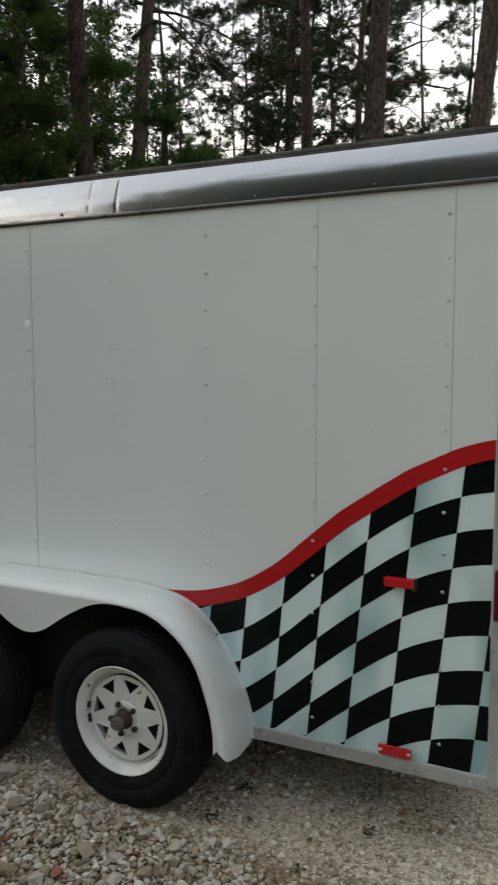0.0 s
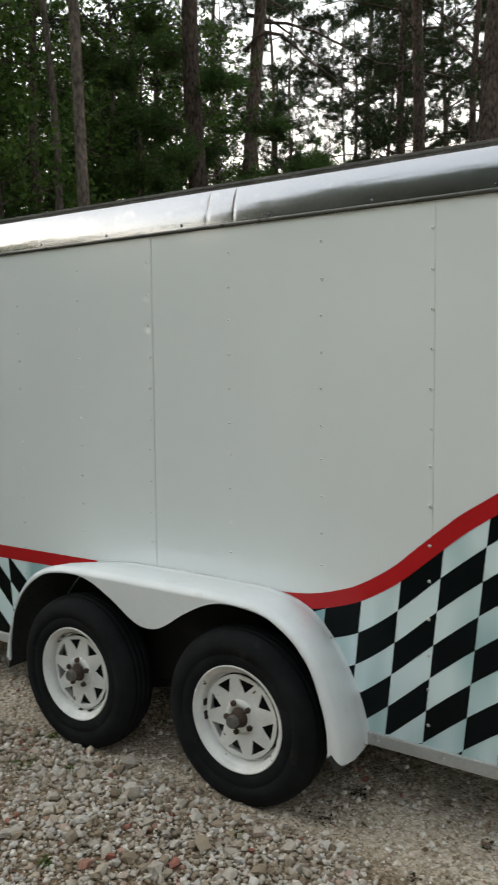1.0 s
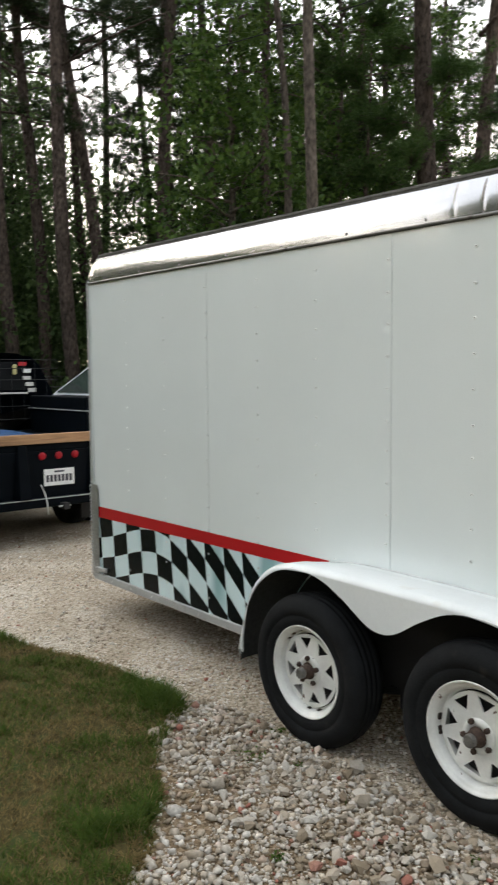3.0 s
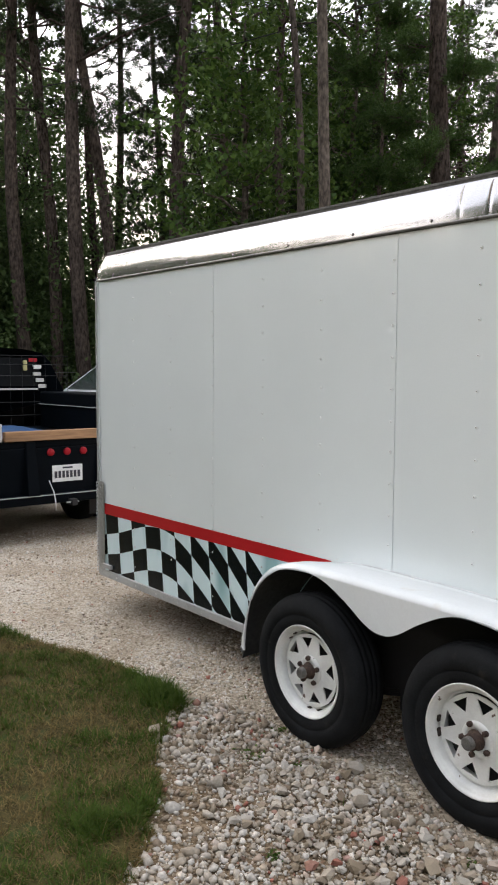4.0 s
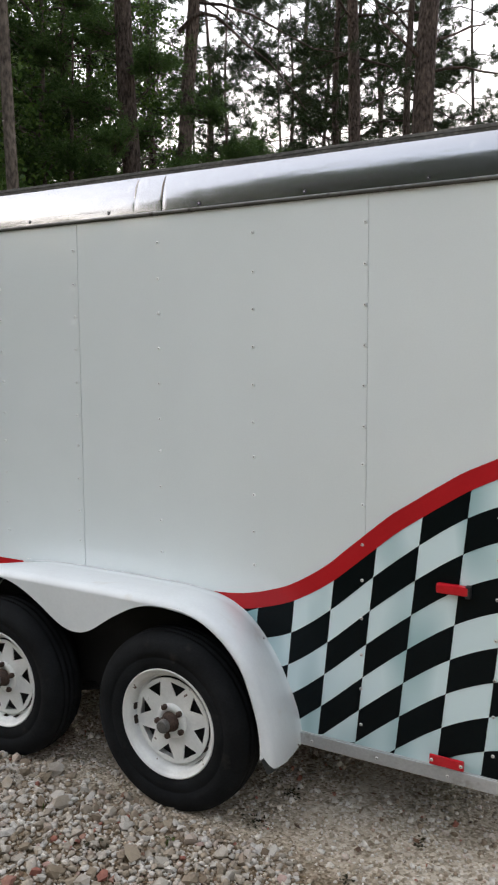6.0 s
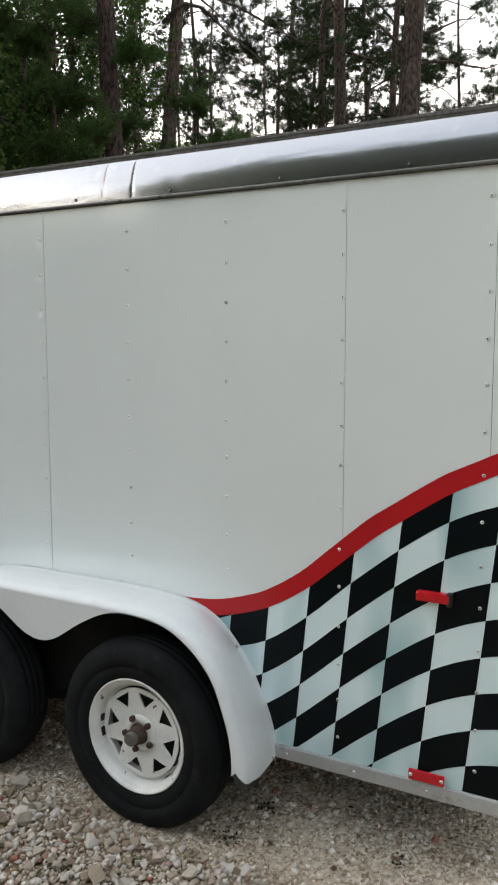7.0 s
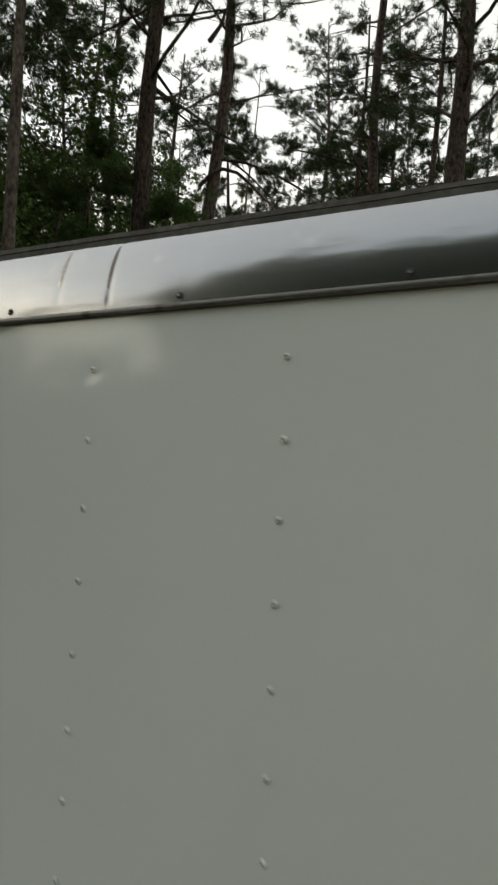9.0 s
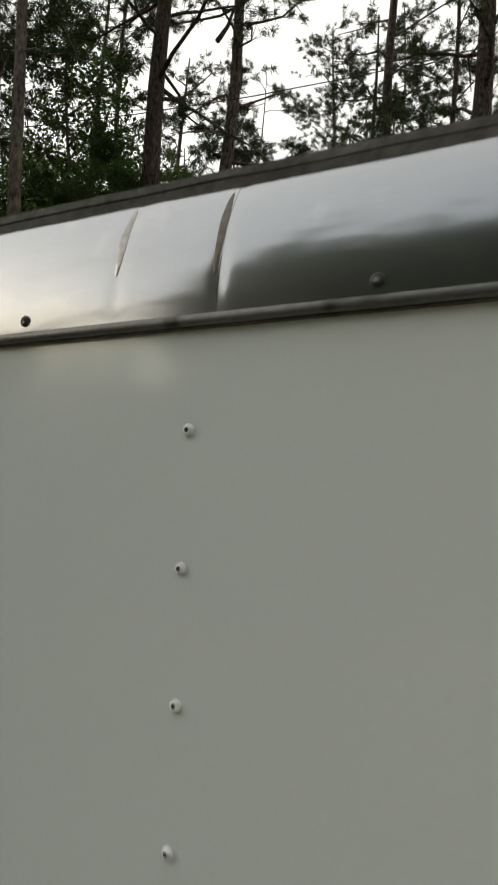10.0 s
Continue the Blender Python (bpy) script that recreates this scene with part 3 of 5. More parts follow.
def mirrored(points, n):
    half = along(points, n)
    return [(FX - 1.095 * u, z - 0.016) for u, z in half[:0:-1]] + [(FX + 1.04 * u, z - 0.016) for u, z in half]


top, opening = mirrored(TOPS, 40), mirrored(OPEN, 40)
end = lambda i: max(0.0, abs(i - 40) / 40 - 0.93) / 0.07
def inward(i, amount):
    (x, z), (ax, az), (bx, bz) = top[i], top[max(i - 1, 0)], top[min(i + 1, len(top) - 1)]
    tx, tz = bx - ax, bz - az
    k = math.hypot(tx, tz)
    return x + tz / k * amount, z - tx / k * amount
def press(i):
    """The shoulder falls away towards the side of the body."""
    return 0.040 * math.exp(-((abs(i - 40) / 40 - 0.62) / 0.21) ** 2)
def across(y, c, share):
    row = [inward(i, c + share * press(i)) for i in range(len(top))]
    return [(x, y, z) for x, z in row]
rows = [across(0.004, 0.015, 1.0), across(-0.01, 0.018, 1.0), across(-0.06, 0.010, 0.62), across(-0.15, 0.001, 0.2)]
wall_line = [inward(i, 0.014 + press(i)) for i in range(len(top))]
reach = [min(1.0, 0.7 * math.dist(p, q) / 0.024) for p, q in zip(top, opening)]
for y, c, lift in ((LIP + 0.036, -0.001, 0.014), (LIP + 0.020, 0.002, 0.021), (LIP + 0.009, 0.0075, 0.033), (LIP + 0.002, 0.015, 0.046), (LIP, 0.022, 0.056), (LIP, 0.024, 0.060)):
    row = []
    for i in range(len(top)):
        x, z = inward(i, c * reach[i])
        row.append((x, y, z + lift * end(i) ** 1.5))
    rows.append(row)
rows.append([(x, LIP, z) for x, z in opening])
rows.append([(x, LIP + 0.010, z + 0.001) for x, z in opening])
bm = bmesh.new()
grid_skin(bm, rows[:-2])
grid_skin(bm, rows[-3:-1])
grid_skin(bm, rows[-2:])
bmesh.ops.remove_doubles(bm, verts=bm.verts, dist=0.0002)
bmesh.ops.recalc_face_normals(bm, faces=bm.faces)
fender = on_trailer("fender", bm, FENDER, "white painted steel tandem fender", True)
fender.data.set_sharp_from_angle(angle=radians(50))
# caulk line where the fender meets the side
bm = bmesh.new()
tube(bm, [(x, -0.003, z) for x, z in wall_line[14:67]], [0.0015] * 53, 6)
on_trailer("caulk_line", bm, CAULK, smooth=True)

# dark undercoat inside the fender
bm = bmesh.new()
grid_skin(bm, [across(y, c, share) for y, c, share in ((-0.004, 0.022, 1.0), (-0.06, 0.015, 0.62), (-0.15, 0.007, 0.2), (LIP + 0.045, 0.007, 0.0), (LIP + 0.022, 0.013, 0.0), (LIP + 0.011, 0.019, 0.0))]
          + [[(x, LIP + 0.005, z + 0.004) for x, z in opening]])
on_trailer("fender_undercoat", bm, UNDERCOAT, smooth=True, parent=fender)

# black liner behind the wheels
ring = [p for p in (inward(i, 0.030 + press(i)) for i in range(len(top))) if p[1] > 0.25]
bm = bmesh.new()
bm.faces.new([bm.verts.new((x, -0.008, z)) for x, z in ring])
r = bmesh.ops.extrude_face_region(bm, geom=list(bm.faces))
bmesh.ops.translate(bm, verts=[v for v in r["geom"] if isinstance(v, bmesh.types.BMVert)], vec=(0, 0.006, 0))
on_trailer("wheel_well_liner", bm, DARK)

# wheels
def wheel_disc(bm, y, thick):
    """Pressed disc with eight triangular openings."""
    ring = lambda r, a: (r * math.cos(a), y, r * math.sin(a))
    cache = {}
    def v(r, a):
        key = (round(r, 4), round(a % (2 * math.pi), 4) % 6.2831)
        if key not in cache:
            cache[key] = bm.verts.new(ring(r, a))
        return cache[key]
    q = math.pi / 8
    for k in range(8):
        a = k * math.pi / 4 + 0.2
        inner, outer, apex, base, w = 0.061, 0.1515, 0.089, 0.139, 0.245
        bm.faces.new((v(inner, a - q), v(outer, a - q), v(outer, a - w), v(base, a - w * 1.02), v(apex, a), v(inner, a)))
        bm.faces.new((v(inner, a), v(apex, a), v(base, a + w * 1.02), v(outer, a + w), v(outer, a + q), v(inner, a + q)))
        bm.faces.new((v(outer, a - w), v(outer, a), v(outer, a + w), v(base, a + w * 1.02), v(base, a - w * 1.02)))
    bm.normal_update()
    bmesh.ops.solidify(bm, geom=list(bm.faces), thickness=thick)


def build_wheel(parent, ax, z, spin, chips):
    c = Vector((ax, 0, z))
    m = Matrix.Translation(c - T0) @ Matrix.Rotation(spin, 4, "Y")
    def put(name, bm, mat, label="", smooth=True, up=None):
        bmesh.ops.recalc_face_normals(bm, faces=bm.faces)
        bmesh.ops.transform(bm, matrix=m, verts=bm.verts)
        return part(name, bm, mat, up or parent, label, smooth)
    bm = bmesh.new()
    lathe(bm, [(0.178, -0.236), (0.187, -0.246), (0.195, -0.251), (0.206, -0.256), (0.233, -0.262), (0.237, -0.259), (0.240, -0.263), (0.266, -0.264), (0.289, -0.259), (0.303, -0.250),
               (0.311, -0.240), (0.3165, -0.228), (0.319, -0.216), (0.3145, -0.2145), (0.3145, -0.2115), (0.320, -0.210), (0.321, -0.190), (0.316, -0.1875), (0.316, -0.1845), (0.321, -0.182),
               (0.321, -0.164), (0.316, -0.1615), (0.316, -0.1585), (0.320, -0.156), (0.317, -0.138), (0.306, -0.110), (0.266, -0.095), (0.19, -0.11)], 72)
    wheel = put("wheel", bm, RUBBER, "worn black trailer tyre on a white spoke rim")
    bm = bmesh.new()
    lathe(bm, [(0.1640, -0.210), (0.1670, -0.220), (0.169, -0.233), (0.173, -0.239), (0.178, -0.2405), (0.183, -0.246), (0.188, -0.2535), (0.192, -0.2545), (0.194, -0.252), (0.193, -0.243), (0.189, -0.238)], 64)
    put("rim_flange", bm, RIM, "white rim flange with rust chips", up=wheel)
    bm = bmesh.new()
    lathe(bm, [(0.1650, -0.213), (0.1625, -0.2085), (0.158, -0.2085), (0.1555, -0.211), (0.154, -0.204), (0.150, -0.13), (0.16, -0.11)], 64)
    put("rim_barrel", bm, RIM, up=wheel)
    bm = bmesh.new()
    wheel_disc(bm, -0.2205, 0.005)
    put("rim_disc", bm, RIM, "white spoke disc with eight triangular openings", False, wheel)
    bm = bmesh.new()
    lathe(bm, [(0.0630, -0.219), (0.060, -0.226), (0.053, -0.2295), (0.036, -0.2295), (0.034, -0.21)], 40)
    put("hub_plate", bm, RIM, up=wheel)
    bm = bmesh.new()
    lathe(bm, [(0.036, -0.22), (0.035, -0.232), (0.029, -0.238), (0.028, -0.262), (0.0005, -0.2625)], 28)
    put("hub", bm, RUST, "rusty brown wheel hub", up=wheel)
    bm = bmesh.new()
    lathe(bm, [(0.0225, -0.260), (0.0225, -0.279), (0.0195, -0.283), (0.013, -0.281), (0.0005, -0.2805)], 24)
    put("dust_cap", bm, CAP, "grey steel dust cap", up=wheel)
    # black drum set close behind the disc, standing for shade in the openings
    bm = bmesh.new()
    lathe(bm, [(0.152, -0.13), (0.148, -0.185), (0.0005, -0.187)], 24)
    put("brake_drum", bm, DARK, up=wheel)
    bm = bmesh.new()
    lathe(bm, [(0.006, -0.0), (0.006, 0.006), (0.0005, 0.0065)], 8)
    for v in bm.verts:
        v.co = Vector((v.co.x * 1.0, -0.222 - v.co.y, v.co.z)) + Vector((0.172 * math.cos(-0.35), 0.0, 0.172 * math.sin(-0.35)))
    put("valve_stem", bm, DARK, up=wheel)
    for k in range(5):
        a = 2 * math.pi * k / 5 + 0.35
        bm = bmesh.new()
        lathe(bm, [(0.0105, -0.227), (0.0105, -0.240), (0.007, -0.244), (0.0005, -0.2442)], 6, (0.0535 * math.cos(a), 0, 0.0535 * math.sin(a)))
        put("lug_nut", bm, RUST, smooth=False, up=wheel)
    # flaked paint, and dark flakes painting the shade in open slits beside the disc
    rng = random.Random(int(-1000 * ax))
    for a, radius, size, long in chips:
        a += spin
        bm = bmesh.new()
        ring = []
        for k in range(9):
            b = 2 * math.pi * k / 9
            u, w = size * long * math.cos(b) * rng.uniform(0.6, 1.2), size * math.sin(b) * rng.uniform(0.55, 1.2)
            rr, aa = radius + w, a + u / radius
            ring.append((rr * math.cos(aa), rr * math.sin(aa)))
        lower = [bm.verts.new((x, -0.2070, z)) for x, z in ring]
        upper = [bm.verts.new((x, -0.2238, z)) for x, z in ring]
        bm.faces.new(upper)
        for k in range(9):
            bm.faces.new((lower[k], lower[(k + 1) % 9], upper[(k + 1) % 9], upper[k]))
        put("rust_chip", bm, FLAKE_OR_SLIT, smooth=False, up=wheel)


build_wheel(trailer, -1.022, 0.309, -0.393, ((3.04, 0.1650, 0.0046, 3.4), (3.30, 0.1645, 0.0034, 2.6), (3.39, 0.1655, 0.0050, 2.2), (-0.50, 0.157, 0.0032, 3.6), (1.2, 0.1640, 0.0013, 9.0), (-0.85, 0.1640, 0.0014, 9.0)))
build_wheel(trailer, -1.843, 0.300, 0.0, ((2.22, 0.1650, 0.0036, 2.8), (2.45, 0.1655, 0.0034, 1.8), (-1.25, 0.1630, 0.0030, 5.0), (-0.55, 0.157, 0.0036, 3.4), (-1.62, 0.1640, 0.0016, 8.0), (1.9, 0.1640, 0.0013, 6.0)))

# flag decals
STRIPE_R = [(-1.04, 0.662), (-0.95, 0.664), (-0.873, 0.671), (-0.805, 0.684), (-0.735, 0.704), (-0.667, 0.729), (-0.587, 0.772), (-0.510, 0.824), (-0.436, 0.886), (-0.363, 0.949), (-0.290, 1.010), (-0.212, 1.065), (-0.136, 1.116), (-0.066, 1.160), (0.02, 1.203), (0.081, 1.231), (0.163, 1.256), (0.3, 1.28)]
WAVE_R = [0.51, 0.567, 0.618, 0.722, 0.854, 0.975, 1.076, 1.137, 1.162, 1.16]
STEP_R = [0.116, 0.116, 0.116, 0.1140, 0.1143, 0.1135, 0.1123, 0.1112, 0.1105, 0.1105]
LINES_R = [-0.93, -0.80, -0.6615, -0.5235, -0.387, -0.249, -0.110, 0.028, 0.160, 0.29]
WAVE_F = [0.478, 0.497, 0.530, 0.576, 0.618, 0.633, 0.608, 0.532, 0.424, 0.287, 0.143, 0.003]
STEP_F = [0.130] * 12
LINES_F = [-4.12, -4.02, -3.860, -3.693, -3.530, -3.364, -3.209, -3.048, -2.879, -2.710, -2.556, -2.40]
front_low = lambda x: 0.626 + 0.0120 * (x + 4.10)
rear_low = lambda x: curve(STRIPE_R, x)


def decal_y(x, z, lift):
    return skin_y(x, z) - lift


def ribbon(name, low, thick, x0, x1, mat, label, lift):
    bm = bmesh.new()
    n = 90
    rows = [[], [], [], []]
    for i in range(n + 1):
        x = x0 + (x1 - x0) * i / n
        s = (low(x + 0.01) - low(x - 0.01)) / 0.02
        k = thick(x) * math.sqrt(1 + s * s)
        for j in range(4):
            z = low(x) + k * j / 3
            rows[j].append((x, decal_y(x, z, lift), z))
    grid_skin(bm, rows)
    return on_trailer(name, bm, mat, label, True)


ribbon("red_stripe", rear_low, lambda x: 0.056, -1.04, REAR - 0.003, RED, "dark red curved pinstripe", 0.0022)
ribbon("red_stripe", front_low, lambda x: 0.071 - 0.0055 * (x + 4.10), FRONT + 0.03, -1.95, RED, "dark red straight pinstripe", 0.0022)


def flag_material():
    """Printed white with soft teal folds."""
    m = bpy.data.materials.new("flag_white")
    m.use_nodes = True
    n, l = m.node_tree.nodes, m.node_tree.links
    p = n["Principled BSDF"]
    p.inputs["Roughness"].default_value = 0.28
    tc = n.new("ShaderNodeTexCoord")
    w = n.new("ShaderNodeTexNoise")
    w.inputs["Scale"].default_value, w.inputs["Detail"].default_value = 1.6, 1
    mp = n.new("ShaderNodeMapping")
    mp.inputs["Scale"].default_value = (3.0, 1, 1.1)
    l.new(tc.outputs["Object"], mp.inputs[0])
    l.new(mp.outputs[0], w.inputs["Vector"])
    r = n.new("ShaderNodeValToRGB")
    r.color_ramp.elements[0].position, r.color_ramp.elements[0].color = 0.30, (0.27, 0.45, 0.47, 1)
    r.color_ramp.elements[1].position, r.color_ramp.elements[1].color = 0.50, (0.66, 0.80, 0.82, 1)
    sep, off, dist, fold, add = n.new("ShaderNodeSeparateXYZ"), n.new("ShaderNodeMath"), n.new("ShaderNodeMath"), n.new("ShaderNodeMapRange"), n.new("ShaderNodeMath")
    off.operation, dist.operation, add.operation = "ADD", "ABSOLUTE", "ADD"
    off.inputs[1].default_value = 0.15
    fold.inputs["From Min"].default_value, fold.inputs["From Max"].default_value = 0.6, 1.1
    fold.inputs["To Min"].default_value, fold.inputs["To Max"].default_value = -0.13, 0.02
    l.new(tc.outputs["Object"], sep.inputs[0])
    l.new(sep.outputs["X"], off.inputs[0])
    l.new(off.outputs[0], dist.inputs[0])
    l.new(dist.outputs[0], fold.inputs["Value"])
    l.new(w.outputs["Fac"], add.inputs[0])
    l.new(fold.outputs[0], add.inputs[1])
    l.new(add.outputs[0], r.inputs[0])
    l.new(r.outputs[0], p.inputs["Base Color"])
    return m


FLAG = flag_material()


def flag(lines, wave, step, lean, zref, stripe, parity, x_lo, x_hi, name):
    base = bmesh.new()
    n = 120
    rows = []
    for j in range(13):
        row = []
        for i in range(n + 1):
            x = x_lo + (x_hi - x_lo) * i / n
            z = sill(x) + 0.004 + (stripe(x) + 0.006 - sill(x)) * j / 12
            row.append((x, decal_y(x, z, 0.0008), z))
        rows.append(row)
    grid_skin(base, rows)
    cloth = on_trailer("flag_decal", base, FLAG, "black and pale teal-white checkered flag decal", True)
    for c in range(len(lines) - 1):
        for band in range(-4, 10):
            if (c + band) % 2 != parity:
                continue
            cols = []
            m = 8
            for i in range(m + 1):
                t = i / m
                u = c + t
                h, tall = curve(list(enumerate(wave)), u), curve(list(enumerate(step)), u)
                xm = lines[c] + (lines[c + 1] - lines[c]) * t
                hi, lo = h + tall * (1 - band), h - tall * band
                col = []
                for k in range(4):
                    z = hi + (lo - hi) * k / 3
                    x = xm + lean * (z - zref)
                    x = min(max(x, x_lo + 0.002), x_hi - 0.001)
                    z = min(max(z, sill(x) + 0.004), stripe(x) + 0.004)
                    col.append((x, decal_y(x, z, 0.0016), z))
                cols.append(col)
            if max(abs(col[0][2] - col[-1][2]) for col in cols) < 0.004 or max(p[0] for col in cols for p in col) - min(p[0] for col in cols for p in col) < 0.006:
                continue
            bm = bmesh.new()
            grid_skin(bm, [list(r) for r in zip(*cols)])
            bmesh.ops.dissolve_degenerate(bm, edges=bm.edges, dist=0.0006)
            bmesh.ops.reverse_faces(bm, faces=bm.faces)
            if len(bm.faces):
                on_trailer("black_check", bm, BLACK, parent=cloth)
            else:
                bm.free()


flag(LINES_R, WAVE_R, STEP_R, 0.100, 0.70, rear_low, 1, -0.98, REAR - 0.003, "rear")
flag(LINES_F, WAVE_F, STEP_F, -0.095, 0.55, front_low, 1, FRONT + 0.03, -2.10, "front")

# marker lamps and reflectors
bm = boxed(-0.160, -0.058, -0.028, -0.003, 0.839, 0.870, bevel=0.006)
marker = on_trailer("side_marker_lamp", bm, LENS, "red plastic side marker lamp")
on_trailer("lamp_base", boxed(-0.070, -0.054, -0.027, -0.004, 0.833, 0.872, bevel=0.003), DARK, parent=marker)
on_trailer("side_reflector", boxed(-0.172, -0.063, -0.020, -0.0105, 0.284, 0.317, bevel=0.003), LENS, "red rectangular reflector")
on_trailer("front_marker", boxed(-4.05, -3.94, -0.020, -0.003, 0.276, 0.304, bevel=0.004), MILL, "weathered grey marker lamp")

# rivets and screws
def dome(r, h, n=10):
    bm = bmesh.new()
    lathe(bm, [(r, 0.0), (r * 0.92, -h * 0.45), (r * 0.62, -h * 0.88), (r * 0.36, -h), (r * 0.30, -h * 0.35), (0.0004, -h * 0.3)], n)
    bmesh.ops.reverse_faces(bm, faces=bm.faces)
    for f in bm.faces:
        f.material_index = 1 if max(math.hypot(v.co.x, v.co.z) for v in f.verts) < 0.4 * r else 0
    me = bpy.data.meshes.new("rivet")
    bm.to_mesh(me)
    bm.free()
    me.shade_smooth()
    return me


RIVET, ZINC, STEEL_HEAD = dome(0.0064, 0.0046), dome(0.0058, 0.0032), dome(0.0066, 0.0040)
RIVET.materials.append(SCREW)
ZINC.materials.append(BRIGHT_SCREW)
STEEL_HEAD.materials.append(DARK_SCREW)
for me, pin in ((RIVET, PIN), (ZINC, PIN), (STEEL_HEAD, BRIGHT_SCREW)):
    me.materials.append(pin)


def fix(me, x, y, z, name="rivet"):
    o = new(name, me)
    o.parent = trailer
    o.location = Vector((x, y, z)) - T0
    o.rotation_euler = (random.uniform(-0.1, 0.1), random.uniform(0, 6), 0)


random.seed(4)
for column in COLUMNS:
    for row in ROWS:
        x, z = column + random.uniform(-0.0014, 0.0014), row + random.uniform(-0.0012, 0.0012)
        covered = -2.25 < x < -0.66 and z < 0.80 or z < 0.32
        if covered:
            continue
        fix(ZINC if z < (front_low(x) + 0.08 if x < -2 else rear_low(x) + 0.06) else RIVET, x, decal_y(x, z, 0.001), z)
for k in range(11):
    x = 0.199 - 0.4085 * k
    fix(STEEL_HEAD, x, -0.0076, eave(x) + 0.019, "screw")
for k in range(18):
    x = 0.12 - 0.235 * k
    if not -2.45 < x < -0.62:
        fix(ZINC, x, -0.0105, sill(x) - 0.022, "screw")
for x, z in ((-1.163, 0.7275), (-1.479, 0.7315), (-1.900, 0.7295)):
    o = new("screw", ZINC)
    o.parent = trailer
    o.location = Vector((x, -0.02, z)) - T0
    o.rotation_euler = (radians(-85), 0, 0)
for x in (-0.164, -0.071):
    fix(ZINC, x, -0.0205, 0.3005, "screw")
for x, z, rz in ((-0.753, 0.600, 0), (-0.617, 0.25, 0)):
    fix(ZINC, x + 0.003, -0.05, z, "screw")


# a short scrape in the paint
bm = bmesh.new()
box(bm, -1.0748, -1.0728, -0.0004, 0.0, 1.594, 1.614)
bmesh.ops.translate(bm, verts=bm.verts, vec=(0, skin_y(-1.073, 1.60), 0))
on_trailer("paint_scrape", bm, CAULK)


# ---- trees ----
def leaf_cloud(rng, n, centres, spread, size):
    """Many small two-triangle leaves round the centres given."""
    idx = rng.integers(0, len(centres), n)
    pos = centres[idx] + rng.normal(0, 1, (n, 3)) * spread
    a = rng.normal(0, 1, (n, 3))
    a /= np.linalg.norm(a, axis=1)[:, None]
    b = np.cross(a, rng.normal(0, 1, (n, 3)))
    b /= np.linalg.norm(b, axis=1)[:, None]
    s = size * rng.uniform(0.6, 1.3, (n, 1))
    verts = np.stack([pos - a * s, pos + b * s * 0.55, pos + a * s, pos - b * s * 0.55], 1).reshape(-1, 3)
    return verts, np.arange(4 * n).reshape(n, 4)


def needle_cloud(rng, tufts, per, length, width):
    """Bursts of thin needles at each tuft: rows of position and direction."""
    p, d = np.repeat(tufts[:, :3], per, 0), np.repeat(tufts[:, 3:], per, 0)
    k = len(p)
    way = d * 0.35 + rng.normal(0, 0.6, (k, 3))
    way /= np.linalg.norm(way, axis=1)[:, None]
    side = np.cross(way, rng.normal(0, 1, (k, 3)))
    side /= np.linalg.norm(side, axis=1)[:, None]
    ln = length * rng.uniform(0.6, 1.15, (k, 1))
    p = p + rng.normal(0, 0.035, (k, 3))
    verts = np.stack([p - side * width, p + side * width, p + way * ln], 1).reshape(-1, 3)
    return verts, np.arange(3 * k).reshape(k, 3)


